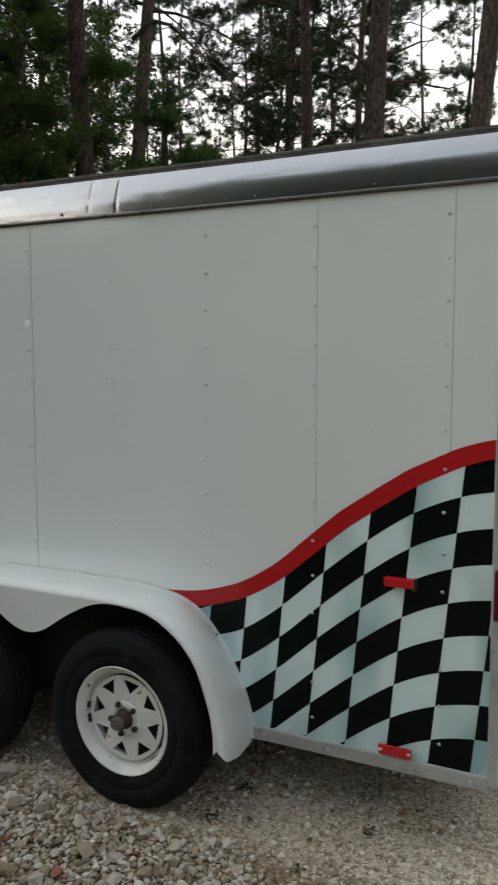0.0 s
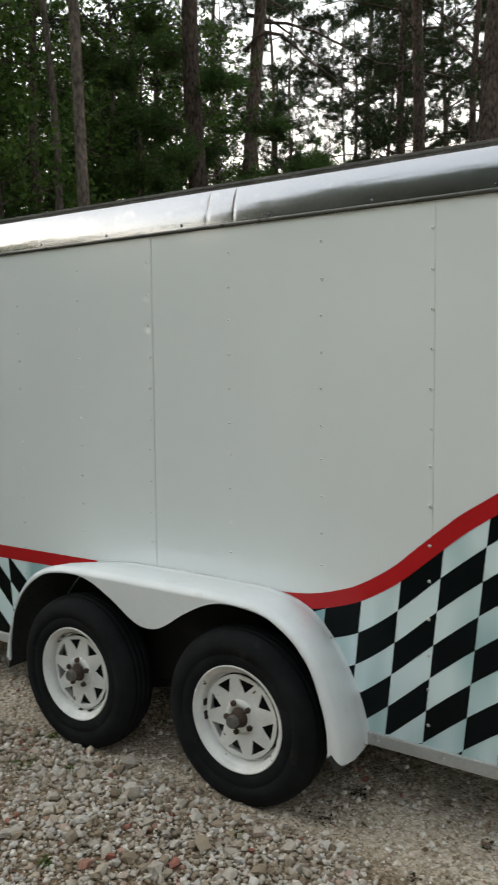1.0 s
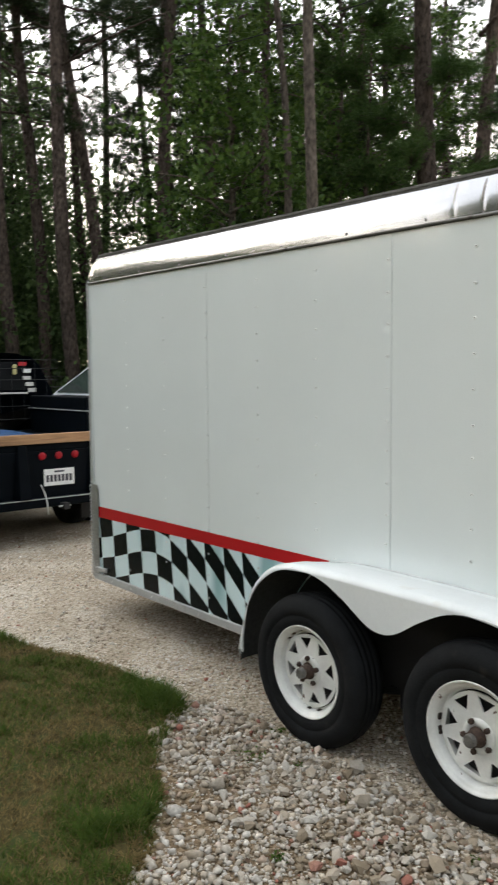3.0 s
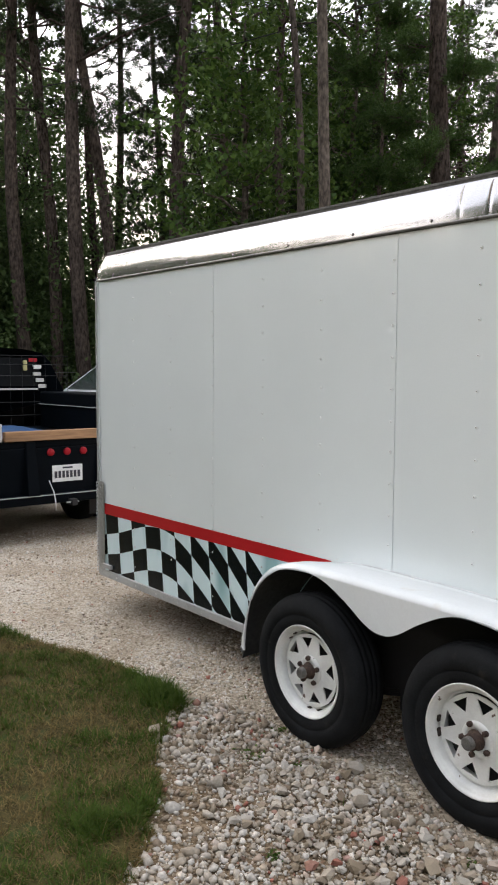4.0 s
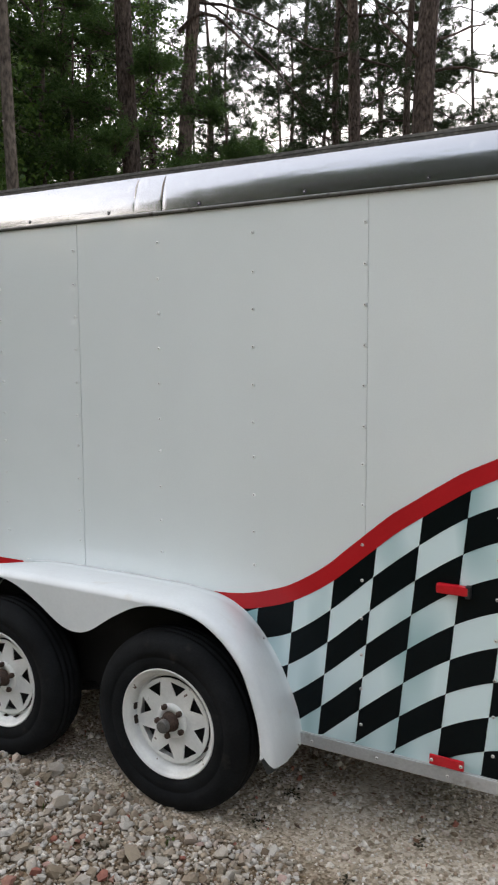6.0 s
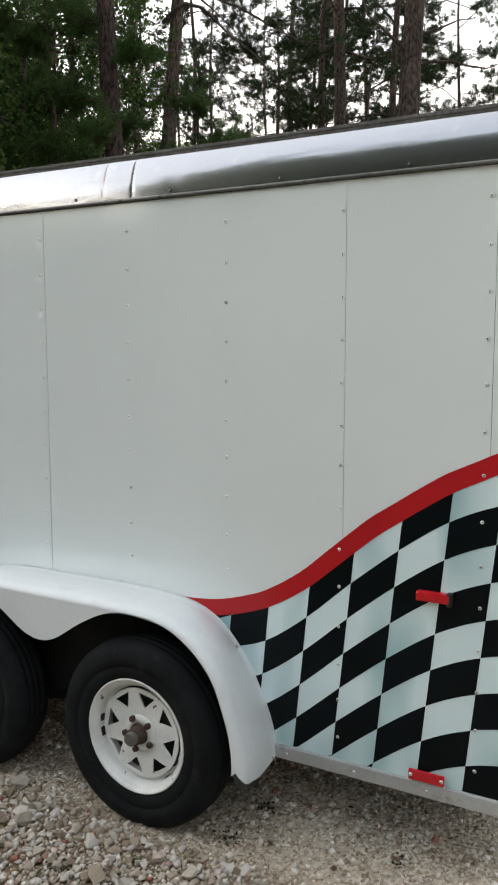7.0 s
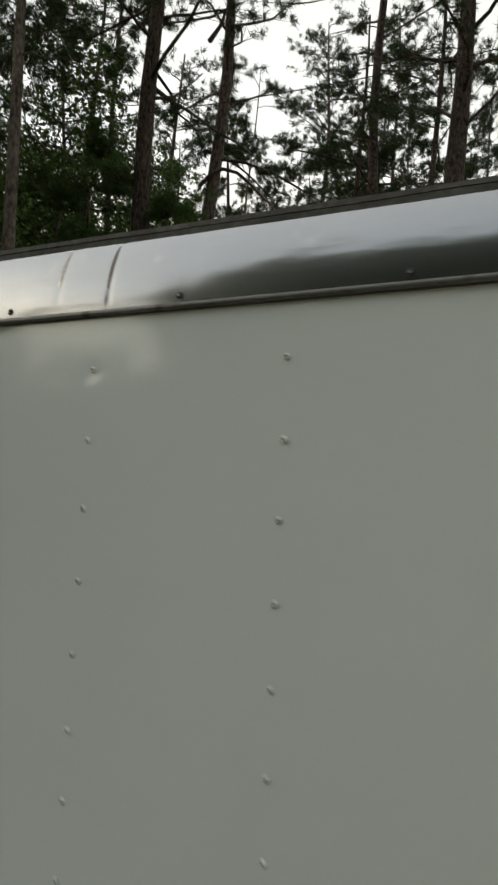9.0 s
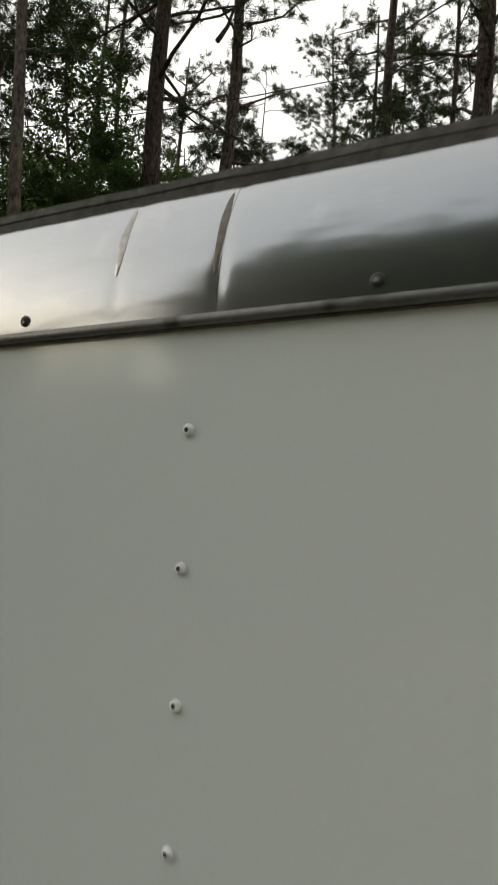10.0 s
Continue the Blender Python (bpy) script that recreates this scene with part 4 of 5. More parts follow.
def pine_parts(seed, tall, first, r, reach, lean=(0, 0), density=1.0, wave=0.12, far=False):
    """Trunk, limbs and needles of one pine: meshes about the foot of the trunk."""
    rng = np.random.default_rng(seed)
    ph = rng.uniform(0, 6, 4)
    axis = lambda h: Vector((lean[0] * h + wave * math.sin(h * 0.5 + ph[0]), lean[1] * h + wave * math.sin(h * 0.45 + ph[1]), h))
    bm = bmesh.new()
    hs = [0, 0.25, 0.7] + [1.2 + (tall - 1.2) * i / 14 for i in range(15)]
    tube(bm, [axis(h) - axis(0) for h in hs], [r * (1.25 if h == 0 else 1.08 if h < 0.5 else max(0.12, 1 - 0.85 * (h / tall) ** 1.7)) for h in hs], 12)
    limbs, tufts = bm, []
    count = int((tall - first) * 2.6)
    offset = axis(6.0) - axis(0)
    for i in range(count):
        h = first + (tall - first) * (i + rng.uniform(0, 0.8)) / count
        az = i * 2.4 + rng.uniform(-0.5, 0.5)
        ln = reach * (1.0 - 0.72 * (h - first) / (tall - first)) * rng.uniform(0.55, 1.1)
        rise = rng.uniform(-0.35, 0.75)
        p = axis(h) - axis(0)
        pts = [p]
        for k in range(1, 6):
            t = k / 5
            az += rng.uniform(-0.22, 0.22)
            pts.append(p + Vector((math.cos(az) * ln * t, math.sin(az) * ln * t, rise * ln * t - 0.12 * ln * t * t + rng.uniform(-0.06, 0.06))))
        tube(limbs, pts, [0.035 * r / 0.18 * (1 - 0.8 * k / 5) * (0.6 + 0.4 * ln / reach) + 0.004 for k in range(6)], 5)
        if rng.uniform() < 0.18 and h < first + 3:
            continue
        for k in range(2, 6):
            for _ in range(int(max(1, rng.poisson(3.3 * density)))):
                out = Vector((math.cos(az + rng.uniform(-1.2, 1.2)), math.sin(az + rng.uniform(-1.2, 1.2)), rng.uniform(-0.1, 0.7)))
                twig = rng.uniform(0.1, 0.8)
                q = pts[k] + out * twig
                if not far:
                    tube(limbs, [pts[k], q], [0.007, 0.004], 3)
                tufts.append((*q, *out))
                if rng.uniform() < 0.6:
                    tufts.append((*(q - out * 0.2), *out))
    trunk = bpy.data.meshes.new("trunk")
    limbs.to_mesh(trunk)
    limbs.free()
    trunk.shade_smooth()
    v, f = needle_cloud(rng, np.array(tufts), 26 if far else 46, 0.175, 0.0115 if far else 0.0075)
    return trunk, (v, f), offset


def leafy_parts(seed, tall, first, r, reach, n=9000, size=0.06):
    rng = np.random.default_rng(seed)
    bm = bmesh.new()
    tube(bm, [(0.1 * math.sin(h), 0.1 * math.cos(h * 1.3), h) for h in np.linspace(0, tall, 14)], [r * (1 - 0.85 * i / 13) for i in range(14)], 10)
    limbs, centres = bm, []
    count = int(14 + tall * 3)
    for i in range(count):
        h = first + (tall - first) * i / count
        az = i * 2.4 + rng.uniform(-0.4, 0.4)
        ln = reach * math.sin(math.pi * (0.15 + 0.8 * (h - first) / (tall - first))) ** 0.7 * rng.uniform(0.5, 1.15)
        p, pts = Vector((0, 0, h)), []
        for k in range(6):
            t = k / 5
            pts.append(p + Vector((math.cos(az) * ln * t, math.sin(az) * ln * t, 0.35 * ln * t + rng.uniform(-0.08, 0.08))))
            az += rng.uniform(-0.25, 0.25)
        tube(limbs, pts, [0.03 * (1 - 0.85 * k / 5) + 0.004 for k in range(6)], 5)
        for k in (2, 3, 4, 5):
            for _ in range(2):
                centres.append(np.array(pts[k]) + rng.normal(0, 0.3, 3))
    trunk = bpy.data.meshes.new("trunk")
    limbs.to_mesh(trunk)
    limbs.free()
    trunk.shade_smooth()
    return trunk, leaf_cloud(rng, n, np.array(centres), 0.15, size)


def make_tree(name, parts_, bark, leaf, label, category, at, group=""):
    trunk, (v, f), *shift = parts_
    if shift:
        at = (at[0] - shift[0].x, at[1] - shift[0].y, at[2])
    root = thing(name, label, category, at, group)
    bind("trunk", trunk, bark, root)
    arrays("crown", v, f, leaf, root)
    return root


# pines and their places: x, y, trunk radius, lean x, lean y, height, first limb
PINES = [
    (-4.55, 12.93, 0.235, -0.004, 0.0, 19, 9.0, 2.6, 0.9),
    (-8.10, 17.85, 0.190, 0.022, 0.01, 22, 9.5, 3.0, 0.9),
    (-14.10, 34.80, 0.140, -0.006, 0.0, 28, 15.0, 2.6, 1.0),
    (-17.16, 33.50, 0.170, 0.0, 0.0, 27, 9.5, 5.2, 0.75),
    (-9.75, 12.38, 0.180, 0.010, 0.007, 19, 9.2, 3.2, 0.9),
    (-9.32, 9.95, 0.205, 0.004, 0.003, 18, 9.6, 2.8, 1.0),
    (-2.14, 11.26, 0.195, 0.030, 0.006, 18, 8.8, 2.4, 0.8),
    (-8.46, 6.09, 0.100, -0.030, -0.031, 16, 7.6, 2.0, 0.9),
    (-9.88, 6.90, 0.074, -0.023, -0.025, 16, 8.0, 1.8, 0.9),
    (-6.45, 17.45, 0.112, 0.015, 0.005, 18, 7.0, 3.4, 0.8),
    (-16.20, 4.32, 0.155, -0.009, -0.023, 16, 7.0, 2.6, 1.5),
    (-15.91, 5.00, 0.142, -0.009, -0.020, 16, 7.0, 2.5, 1.6),
    (-14.33, 4.84, 0.153, -0.016, -0.032, 17, 7.5, 2.4, 1.4),
    (-16.40, 6.28, 0.109, -0.050, -0.097, 15, 8.0, 1.8, 0.9),
    (-14.97, 5.77, 0.138, -0.050, -0.096, 16, 8.0, 2.3, 1.3),
    (-13.72, 6.91, 0.158, 0.0, 0.0, 17, 9.5, 1.8, 0.9),
    (-13.20, 9.27, 0.116, -0.018, -0.020, 17, 9.0, 2.0, 0.9),
    (-14.05, 13.95, 0.100, 0.035, 0.031, 20, 11.0, 2.0, 0.9),
    (-19.50, 4.60, 0.130, 0.0, -0.02, 15, 4.5, 2.6, 0.8),
    (-15.50, 1.40, 0.130, 0.0, 0.0, 15, 4.6, 2.4, 0.7),
    (-17.50, 2.60, 0.130, 0.0, 0.02, 16, 4.4, 2.6, 0.7),
    (-12.60, 22.50, 0.070, 0.0, 0.0, 15, 6.0, 3.4, 2.0),
    (-20.30, 9.20, 0.130, 0.0, 0.0, 18, 11.0, 3.0, 1.5),
    (-6.70, 24.50, 0.080, 0.01, 0.0, 17, 7.0, 3.8, 2.4),
    (-9.30, 23.00, 0.070, 0.0, 0.0, 16.5, 7.0, 3.6, 2.4),
    (-11.50, 25.50, 0.060, 0.0, 0.0, 16, 7.0, 3.2, 2.0),
    (-13.80, 21.00, 0.070, 0.0, 0.0, 17, 4.0, 3.4, 1.8),
]
pines = []
for i, (x, y, r, lx, ly, tall, first, reach, dens) in enumerate(PINES):
    pines.append(make_tree("pine_tree", pine_parts(20 + i, tall, first, r, reach, (lx, ly), dens), GREY_BARK if r < 0.105 else BARK, PINE,
                           "tall pine with a bare brown trunk and dark needles", "tree", (x, y, -0.1), group="pines behind the trailer"))

# bare crooked limbs low on some trunks
DEAD_WOOD = [
    (4, 0.050, [(-9.75, 12.25, 8.6), (-9.51, 12.4, 8.91), (-9.34, 12.51, 9.0), (-9.09, 12.68, 8.94), (-8.83, 12.84, 8.7), (-8.57, 12.99, 8.4), (-8.1, 13.27, 7.99), (-7.66, 13.5, 7.42), (-7.39, 13.64, 6.96)]),
    (0, 0.036, [(-4.55, 12.93, 7.0), (-4.17, 13.1, 7.09), (-3.81, 13.2, 7.07), (-3.5, 13.29, 6.96), (-3.19, 13.37, 6.89), (-2.89, 13.44, 6.99)]),
    (0, 0.036, [(-4.55, 12.93, 7.4), (-4.28, 13.06, 7.63), (-4.03, 13.14, 7.69), (-3.72, 13.23, 7.8), (-3.47, 13.3, 7.81)]),
    (0, 0.040, [(-4.6, 12.85, 7.3), (-4.83, 12.67, 7.54), (-5.04, 12.59, 7.76), (-5.24, 12.51, 7.96), (-5.35, 12.47, 8.3)]),
    (4, 0.060, [(-9.95, 12.6, 12.1), (-9.9, 12.9, 12.6), (-9.82, 12.97, 12.98), (-9.43, 13.23, 13.7)]),
    (5, 0.040, [(-9.4, 10.1, 9.4), (-9.45, 10.75, 9.75), (-9.34, 10.85, 9.87), (-9.0, 11.1, 10.32)]),
    (5, 0.045, [(-9.4, 10.1, 9.6), (-9.5, 10.9, 9.7), (-9.35, 11.09, 9.64), (-8.88, 11.43, 9.28), (-8.39, 11.75, 8.98), (-8.04, 11.97, 8.65)]),
    (4, 0.045, [(-9.85, 12.5, 9.5), (-9.82, 12.97, 9.6), (-9.56, 13.14, 9.49), (-9.22, 13.36, 9.19), (-8.77, 13.63, 8.7)]),
]
for which, thick, line in DEAD_WOOD:
    bm = bmesh.new()
    tube(bm, line, [thick * (1 - 0.75 * k / (len(line) - 1)) for k in range(len(line))], 6)
    bmesh.ops.translate(bm, verts=bm.verts, vec=-pines[which].location)
    part("bare_limb", bm, BARK, pines[which], smooth=True)

# young pines with boughs low down
for i, (x, y, tall, reach) in enumerate([(-9.4, 10.0, 8.0, 1.9), (-11.4, 10.6, 9.0, 2.0), (-7.9, 11.2, 6.5, 1.8), (-13.9, 12.0, 9.0, 2.2)]):
    make_tree("young_pine", pine_parts(60 + i, tall, 1.5, 0.07, reach, (0, 0), 2.6), BARK, YOUNG_PINE, "young pine with dense dark green boughs", "tree", (x, y, -0.1), group="young pines")

# leafy trees at the edge of the wood
for i, (x, y, tall, reach, n) in enumerate([(-10.9, 6.5, 8.0, 1.6, 12000), (-15.6, 11.9, 11.0, 2.4, 11000), (-13.2, 14.6, 11.0, 2.6, 11000), (-12.8, 11.2, 12.5, 2.2, 12000)]):
    make_tree("oak_tree", leafy_parts(80 + i, tall, 1.2, 0.12, reach, n), GREY_BARK, LEAF, "broadleaf tree with dense mid-green leaves", "tree", (x, y, -0.1), group="leafy trees")

for i, (x, y) in enumerate([(-17.8, 11.0), (-19.5, 10.2), (-16.6, 9.0)]):
    make_tree("pine_tree", pine_parts(140 + i, 15, 2.5, 0.13, 2.6, (0, 0), 1.5), BARK, PINE, "pine with dark needles deeper in the wood", "tree", (x, y, -0.1), group="distant trees")

# the wood farther back, few kinds of tree repeated
random.seed(9)
protos = [make_tree("pine_tree", pine_parts(100 + i, 16 + i, 3.2, 0.14, 2.8, (0.01 * i, 0), 1.2, far=True), BARK, PINE, "distant pine in the wood", "tree", p, group="distant trees")
          for i, p in enumerate([(-18.5, 13.0, 0), (-9.5, 20.0, 0), (-21.5, 16.0, 0)])]
protos += [make_tree("oak_tree", leafy_parts(120 + i, 12 + 2 * i, 1.5, 0.14, 3.0, 8500, 0.086), GREY_BARK, SHRUB, "distant broadleaf tree in the wood", "tree", p, group="distant trees")
           for i, p in enumerate([(-17.5, 15.5, 0), (-19.0, 19.0, 0)])]
placed = [p.location.copy() for p in protos]
thin = random.Random(2)
tries = 0
while len(placed) < 64 and tries < 4000:
    tries += 1
    a, R = radians(random.uniform(12, 84)), random.uniform(19, 46)
    x, y = 0.5 - R * math.sin(a), -2.4 + R * math.cos(a)
    deg = math.degrees(a)
    if deg < 34 and random.random() < 0.86 or 54.5 < deg < 66 and R < 47 or deg > 66 and R < 24:
        continue
    if any((Vector((x, y, 0)) - q).length < 2.0 for q in placed):
        continue
    kind_ = random.choice(protos[:3]) if deg < 40 or random.random() < 0.55 else random.choice(protos[3:])
    turn = random.uniform(0, 360)
    placed.append(Vector((x, y, 0)))
    # a lighter stretch of the wood lets the sky through
    if 36 < deg < 50 and thin.random() < 0.33:
        continue
    copy_thing(kind_, pose(x, y, -0.1, 0, 0, turn))

# trees behind the viewer, with an opening to the west
for i, deg in enumerate((26.5, 21, 15.5, 10, 4.5, -2, 59.5, 62, 65, 69, 75, 27.8, 22, 16.5, 11, 5, 60.5, 64, 67)):
    R = 17 + 0.6 * (i % 3) if i < 11 else 20.5 + 0.5 * (i % 2)
    if deg > 50:
        R += 16
    x, y = -1.5 - R * math.sin(radians(deg)), -R * math.cos(radians(deg))
    copy_thing(protos[3 + i % 2], pose(x, y, -0.1, 0, 0, 50 * i))
    placed.append(Vector((x, y, 0)))
for i, (deg, R) in enumerate(((39.5, 25), (45, 23.5), (50, 25), (55, 24))):
    x, y = -1.5 - R * math.sin(radians(deg)), -R * math.cos(radians(deg))
    make_tree("pine_tree", pine_parts(160 + i, 8.6, 5.6, 0.07, 2.4, (0, 0), 1.3, far=True), BARK, PINE, "slender pine with a high crown across the yard", "tree", (x, y, -0.1), group="distant trees")
    placed.append(Vector((x, y, 0)))
tries, n = 0, 0
while n < 20 and tries < 6000:
    tries += 1
    close = n < 10
    a = radians(random.uniform(0, 34.5)) if close else radians(random.uniform(-95, 100))
    R = random.uniform(13, 19) if close else random.uniform(19, 32)
    deg = math.degrees(a)
    x, y = -1.5 - R * math.sin(a), -R * math.cos(a)
    crown = math.degrees(math.asin(2.5 / R))
    if 36 - crown < deg < 54 + crown:
        continue
    if any((Vector((x, y, 0)) - q).length < (1.5 if close else 2.4) for q in placed):
        continue
    copy_thing(random.choice(protos[3:]), pose(x, y, -0.1, 0, 0, random.uniform(0, 360)))
    placed.append(Vector((x, y, 0)))
    n += 1


def undergrowth(name, seed, spots, n, size, mat, label):
    rng = np.random.default_rng(seed)
    centres = []
    for x, y, r, h in spots:
        for _ in range(60):
            centres.append((x + rng.normal(0, r * 0.5), y + rng.normal(0, r * 0.5), abs(rng.normal(0.45, 0.3)) * h))
    v, f = leaf_cloud(rng, n, np.array(centres), 0.22, size)
    ob = arrays(name, v, f, mat)
    tagged(ob, label, "undergrowth", kind="stuff")


random.seed(12)
spots = []
for i in range(64):
    a, R = radians(random.uniform(8, 80)), random.uniform(15, 26)
    spots.append((0.5 - R * math.sin(a), -2.4 + R * math.cos(a), 1.6, random.uniform(1.2, 3.2)))
for i in range(70):
    a, R = radians(random.uniform(55, 84)), random.uniform(18, 25)
    spots.append((0.5 - R * math.sin(a), -2.4 + R * math.cos(a), 1.8, random.uniform(6.0, 9.0) if not 57 < math.degrees(a) < 64 else 6.0))
for i in range(45):
    a, R = radians(random.uniform(65, 84)), random.uniform(20, 28)
    spots.append((0.5 - R * math.sin(a), -2.4 + R * math.cos(a), 1.8, random.uniform(5.0, 8.0)))
undergrowth("undergrowth", 5, spots, 300000, 0.060, SHRUB, "dense dark green shrubs under the pines")

def skyline(deg):
    """Height of the low shrubs in the opening, rising to the west."""
    return 4.4 if deg < 36 else 3.9 + max(0.0, deg - 43) * 0.15


random.seed(21)
spots = []
for i in range(70):
    deg = random.uniform(-100, 105)
    R = random.uniform(19, 26)
    spots.append((-1.5 - R * math.sin(radians(deg)), -R * math.cos(radians(deg)), 2.2, skyline(deg) if 31 < deg < 57 else random.uniform(9, 14) if deg < 57 else random.uniform(4.5, 6.5)))
for i in range(22):
    deg, R = 30.5 + 1.2 * i, random.uniform(19, 23)
    spots.append((-1.5 - R * math.sin(radians(deg)), -R * math.cos(radians(deg)), 1.4, skyline(deg)))
for i in range(24):
    deg, R = 11.5 + i, random.uniform(17, 20)
    spots.append((-1.5 - R * math.sin(radians(deg)), -R * math.cos(radians(deg)), 1.2, 15.0))
for i in range(20):
    deg, R = 57 + 0.5 * i, random.uniform(19, 22)
    spots.append((-1.5 - R * math.sin(radians(deg)), -R * math.cos(radians(deg)), 1.3, 6.0))
undergrowth("tall_shrubs", 6, spots, 130000, 0.30, SHRUB, "tall dark shrubs along the far side of the yard")


# ---- the black flatbed truck ahead ----
CAR_BLACK = material("black_truck_paint", (0.0022, 0.0036, 0.0055), 0.45, fine=(120, 0.15), coarse=(4, 0.25), spec=0.05)
WOOD = material("weathered_plank", (0.30, 0.17, 0.085), 0.75, fine=(20, 0.25), coarse=(4, 0.2), stretch=(3, 0.3, 3), bump=0.001)
STEEL = material("grey_painted_steel", (0.42, 0.42, 0.40), 0.5, 0.2, fine=(80, 0.1), coarse=(8, 0.15))
TARP = material("blue_tarp", (0.012, 0.06, 0.16), 0.5, fine=(40, 0.15), coarse=(6, 0.25))
PLATE_WHITE = material("plate_white", (0.72, 0.73, 0.73), 0.35, fine=(100, 0.03), coarse=(20, 0.05))
PLATE_DARK = material("plate_dark", (0.03, 0.03, 0.045), 0.4, fine=(100, 0.05), coarse=(20, 0.05))
AMBER = material("amber_lens", (0.45, 0.42, 0.20), 0.2, fine=(100, 0.05), coarse=(20, 0.05))
CAR_WHITE = material("white_car_paint", (0.75, 0.76, 0.76), 0.25, fine=(100, 0.02), coarse=(3, 0.04), coat=0.4)
WINDOW = material("car_window", (0.045, 0.06, 0.055), 0.08, fine=(50, 0.05), coarse=(4, 0.05), spec=0.8)
TRUCK_GLASS = material("tinted_window", (0.002, 0.003, 0.004), 0.4, fine=(50, 0.1), coarse=(4, 0.1), spec=0.06)
DIM_LENS = material("dull_red_lens", (0.30, 0.006, 0.014), 0.35, fine=(300, 0.08), coarse=(30, 0.1), spec=0.25)

truck = thing("flatbed_truck", "black flatbed pickup truck parked ahead of the white trailer", "truck", (-8.5, 0.82, fall(-6.6)))
K0 = Vector((-8.5, 0.81, 0))


def on_truck(name, bm, mat, label="", smooth=False, parent=None):
    bmesh.ops.translate(bm, verts=bm.verts, vec=-K0)
    return part(name, bm, mat, parent or truck, label, smooth)


YC = 0.81
on_truck("bed", boxed(-8.35, -6.32, YC - 0.98, YC + 0.98, 0.90, 0.965, bevel=0.008), CAR_BLACK)
on_truck("plank", boxed(-6.36, -6.29, YC - 0.60, YC + 0.98, 0.967, 1.056, bevel=0.006), WOOD, "weathered brown plank along the bed's rear edge")
bm = boxed(-6.37, -6.28, YC - 0.80, YC - 0.63, 0.965, 1.13, bevel=0.008)
pocket = on_truck("corner_pocket", bm, STEEL, "pale grey steel corner pocket")
on_truck("pocket_hole", boxed(-6.285, -6.276, YC - 0.765, YC - 0.665, 1.0, 1.10, bevel=0.004), DARK, parent=pocket)
rear = on_truck("rear_panel", boxed(-6.36, -6.315, YC - 0.95, YC + 0.95, 0.46, 0.90, bevel=0.008), CAR_BLACK)
on_truck("bumper", boxed(-6.45, -6.24, YC - 0.96, YC + 0.96, 0.385, 0.47, bevel=0.014), CAR_BLACK)
on_truck("bumper_edge", boxed(-6.25, -6.236, YC - 0.96, YC + 0.96, 0.463, 0.471, bevel=0.002), MILL, "worn bumper edge")
for y in (YC - 0.36, YC + 0.36):
    bm = bmesh.new()
    lower = [bm.verts.new((x, y + dy, z)) for x, dy, z in ((-6.315, -0.085, 0.47), (-6.315, 0.085, 0.47), (-6.235, 0.055, 0.47), (-6.235, -0.055, 0.47))]
    upper = [bm.verts.new((x, y + dy, z)) for x, dy, z in ((-6.315, -0.05, 0.955), (-6.315, 0.05, 0.955), (-6.30, 0.035, 0.955), (-6.30, -0.035, 0.955))]
    bm.faces.new(lower[::-1]), bm.faces.new(upper)
    for i in range(4):
        bm.faces.new((lower[i], lower[(i + 1) % 4], upper[(i + 1) % 4], upper[i]))
    on_truck("gusset", bm, CAR_BLACK)
for k in range(-1, 2):
    bm = bmesh.new()
    lathe(bm, [(0.036, 0.0), (0.034, -0.012), (0.02, -0.016), (0.0005, -0.017)], 20)
    bmesh.ops.transform(bm, matrix=pose(-6.315, YC + 0.165 * k, 0.852, 0, 0, 90), verts=bm.verts)
    on_truck("clearance_lamp", bm, DIM_LENS, "round red clearance lamp", True)
plate = on_truck("number_plate", boxed(-6.318, -6.309, YC - 0.152, YC + 0.152, 0.572, 0.727, bevel=0.003), PLATE_WHITE, "white number plate with dark marks")
for k in range(7):
    y = YC - 0.118 + 0.0385 * k
    on_truck("plate_mark", boxed(-6.3095, -6.3065, y - 0.013, y + 0.013, 0.608, 0.672), PLATE_DARK, parent=plate)
on_truck("plate_mark", boxed(-6.3095, -6.3065, YC - 0.05, YC + 0.05, 0.694, 0.710), PLATE_DARK, parent=plate)
# hitch, cord
on_truck("hitch_receiver", boxed(-6.30, -6.16, YC - 0.03, YC + 0.03, 0.36, 0.42, bevel=0.006), DARK)
on_truck("hitch_pin", boxed(-6.20, -6.185, YC - 0.07, YC + 0.05, 0.385, 0.398, bevel=0.003), STEEL)
bm = bmesh.new()
tube(bm, [(-6.23, YC - 0.22, 0.60), (-6.225, YC - 0.18, 0.50), (-6.225, YC - 0.165, 0.42), (-6.225, YC - 0.16, 0.32)], [0.006] * 4, 6)
on_truck("cord", bm, PLATE_WHITE, "white hanging cord", True)
# cab with rounded roof
bm = bmesh.new()
prof = [(0.98, 0.60), (0.99, 0.95), (0.97, 1.30), (0.93, 1.42), (0.80, 1.72), (0.70, 1.82), (0.5, 1.86), (0, 1.875)]
ring = [(YC + y, z) for y, z in prof] + [(YC - y, z) for y, z in prof[-2::-1]]
grid_skin(bm, [[(x + sx * (1.9 - z) * 0.12, y, z) for y, z in ring] for x, sx in ((-8.45, 1), (-9.2, 0), (-10.0, -1), (-10.15, -3))])
bmesh.ops.holes_fill(bm, edges=[e for e in bm.edges if e.is_boundary])
on_truck("cab", bm, CAR_BLACK, smooth=False)
on_truck("hood", boxed(-11.6, -10.1, YC - 0.92, YC + 0.92, 0.62, 1.25, bevel=0.08), CAR_BLACK, smooth=False)
bm = bmesh.new()
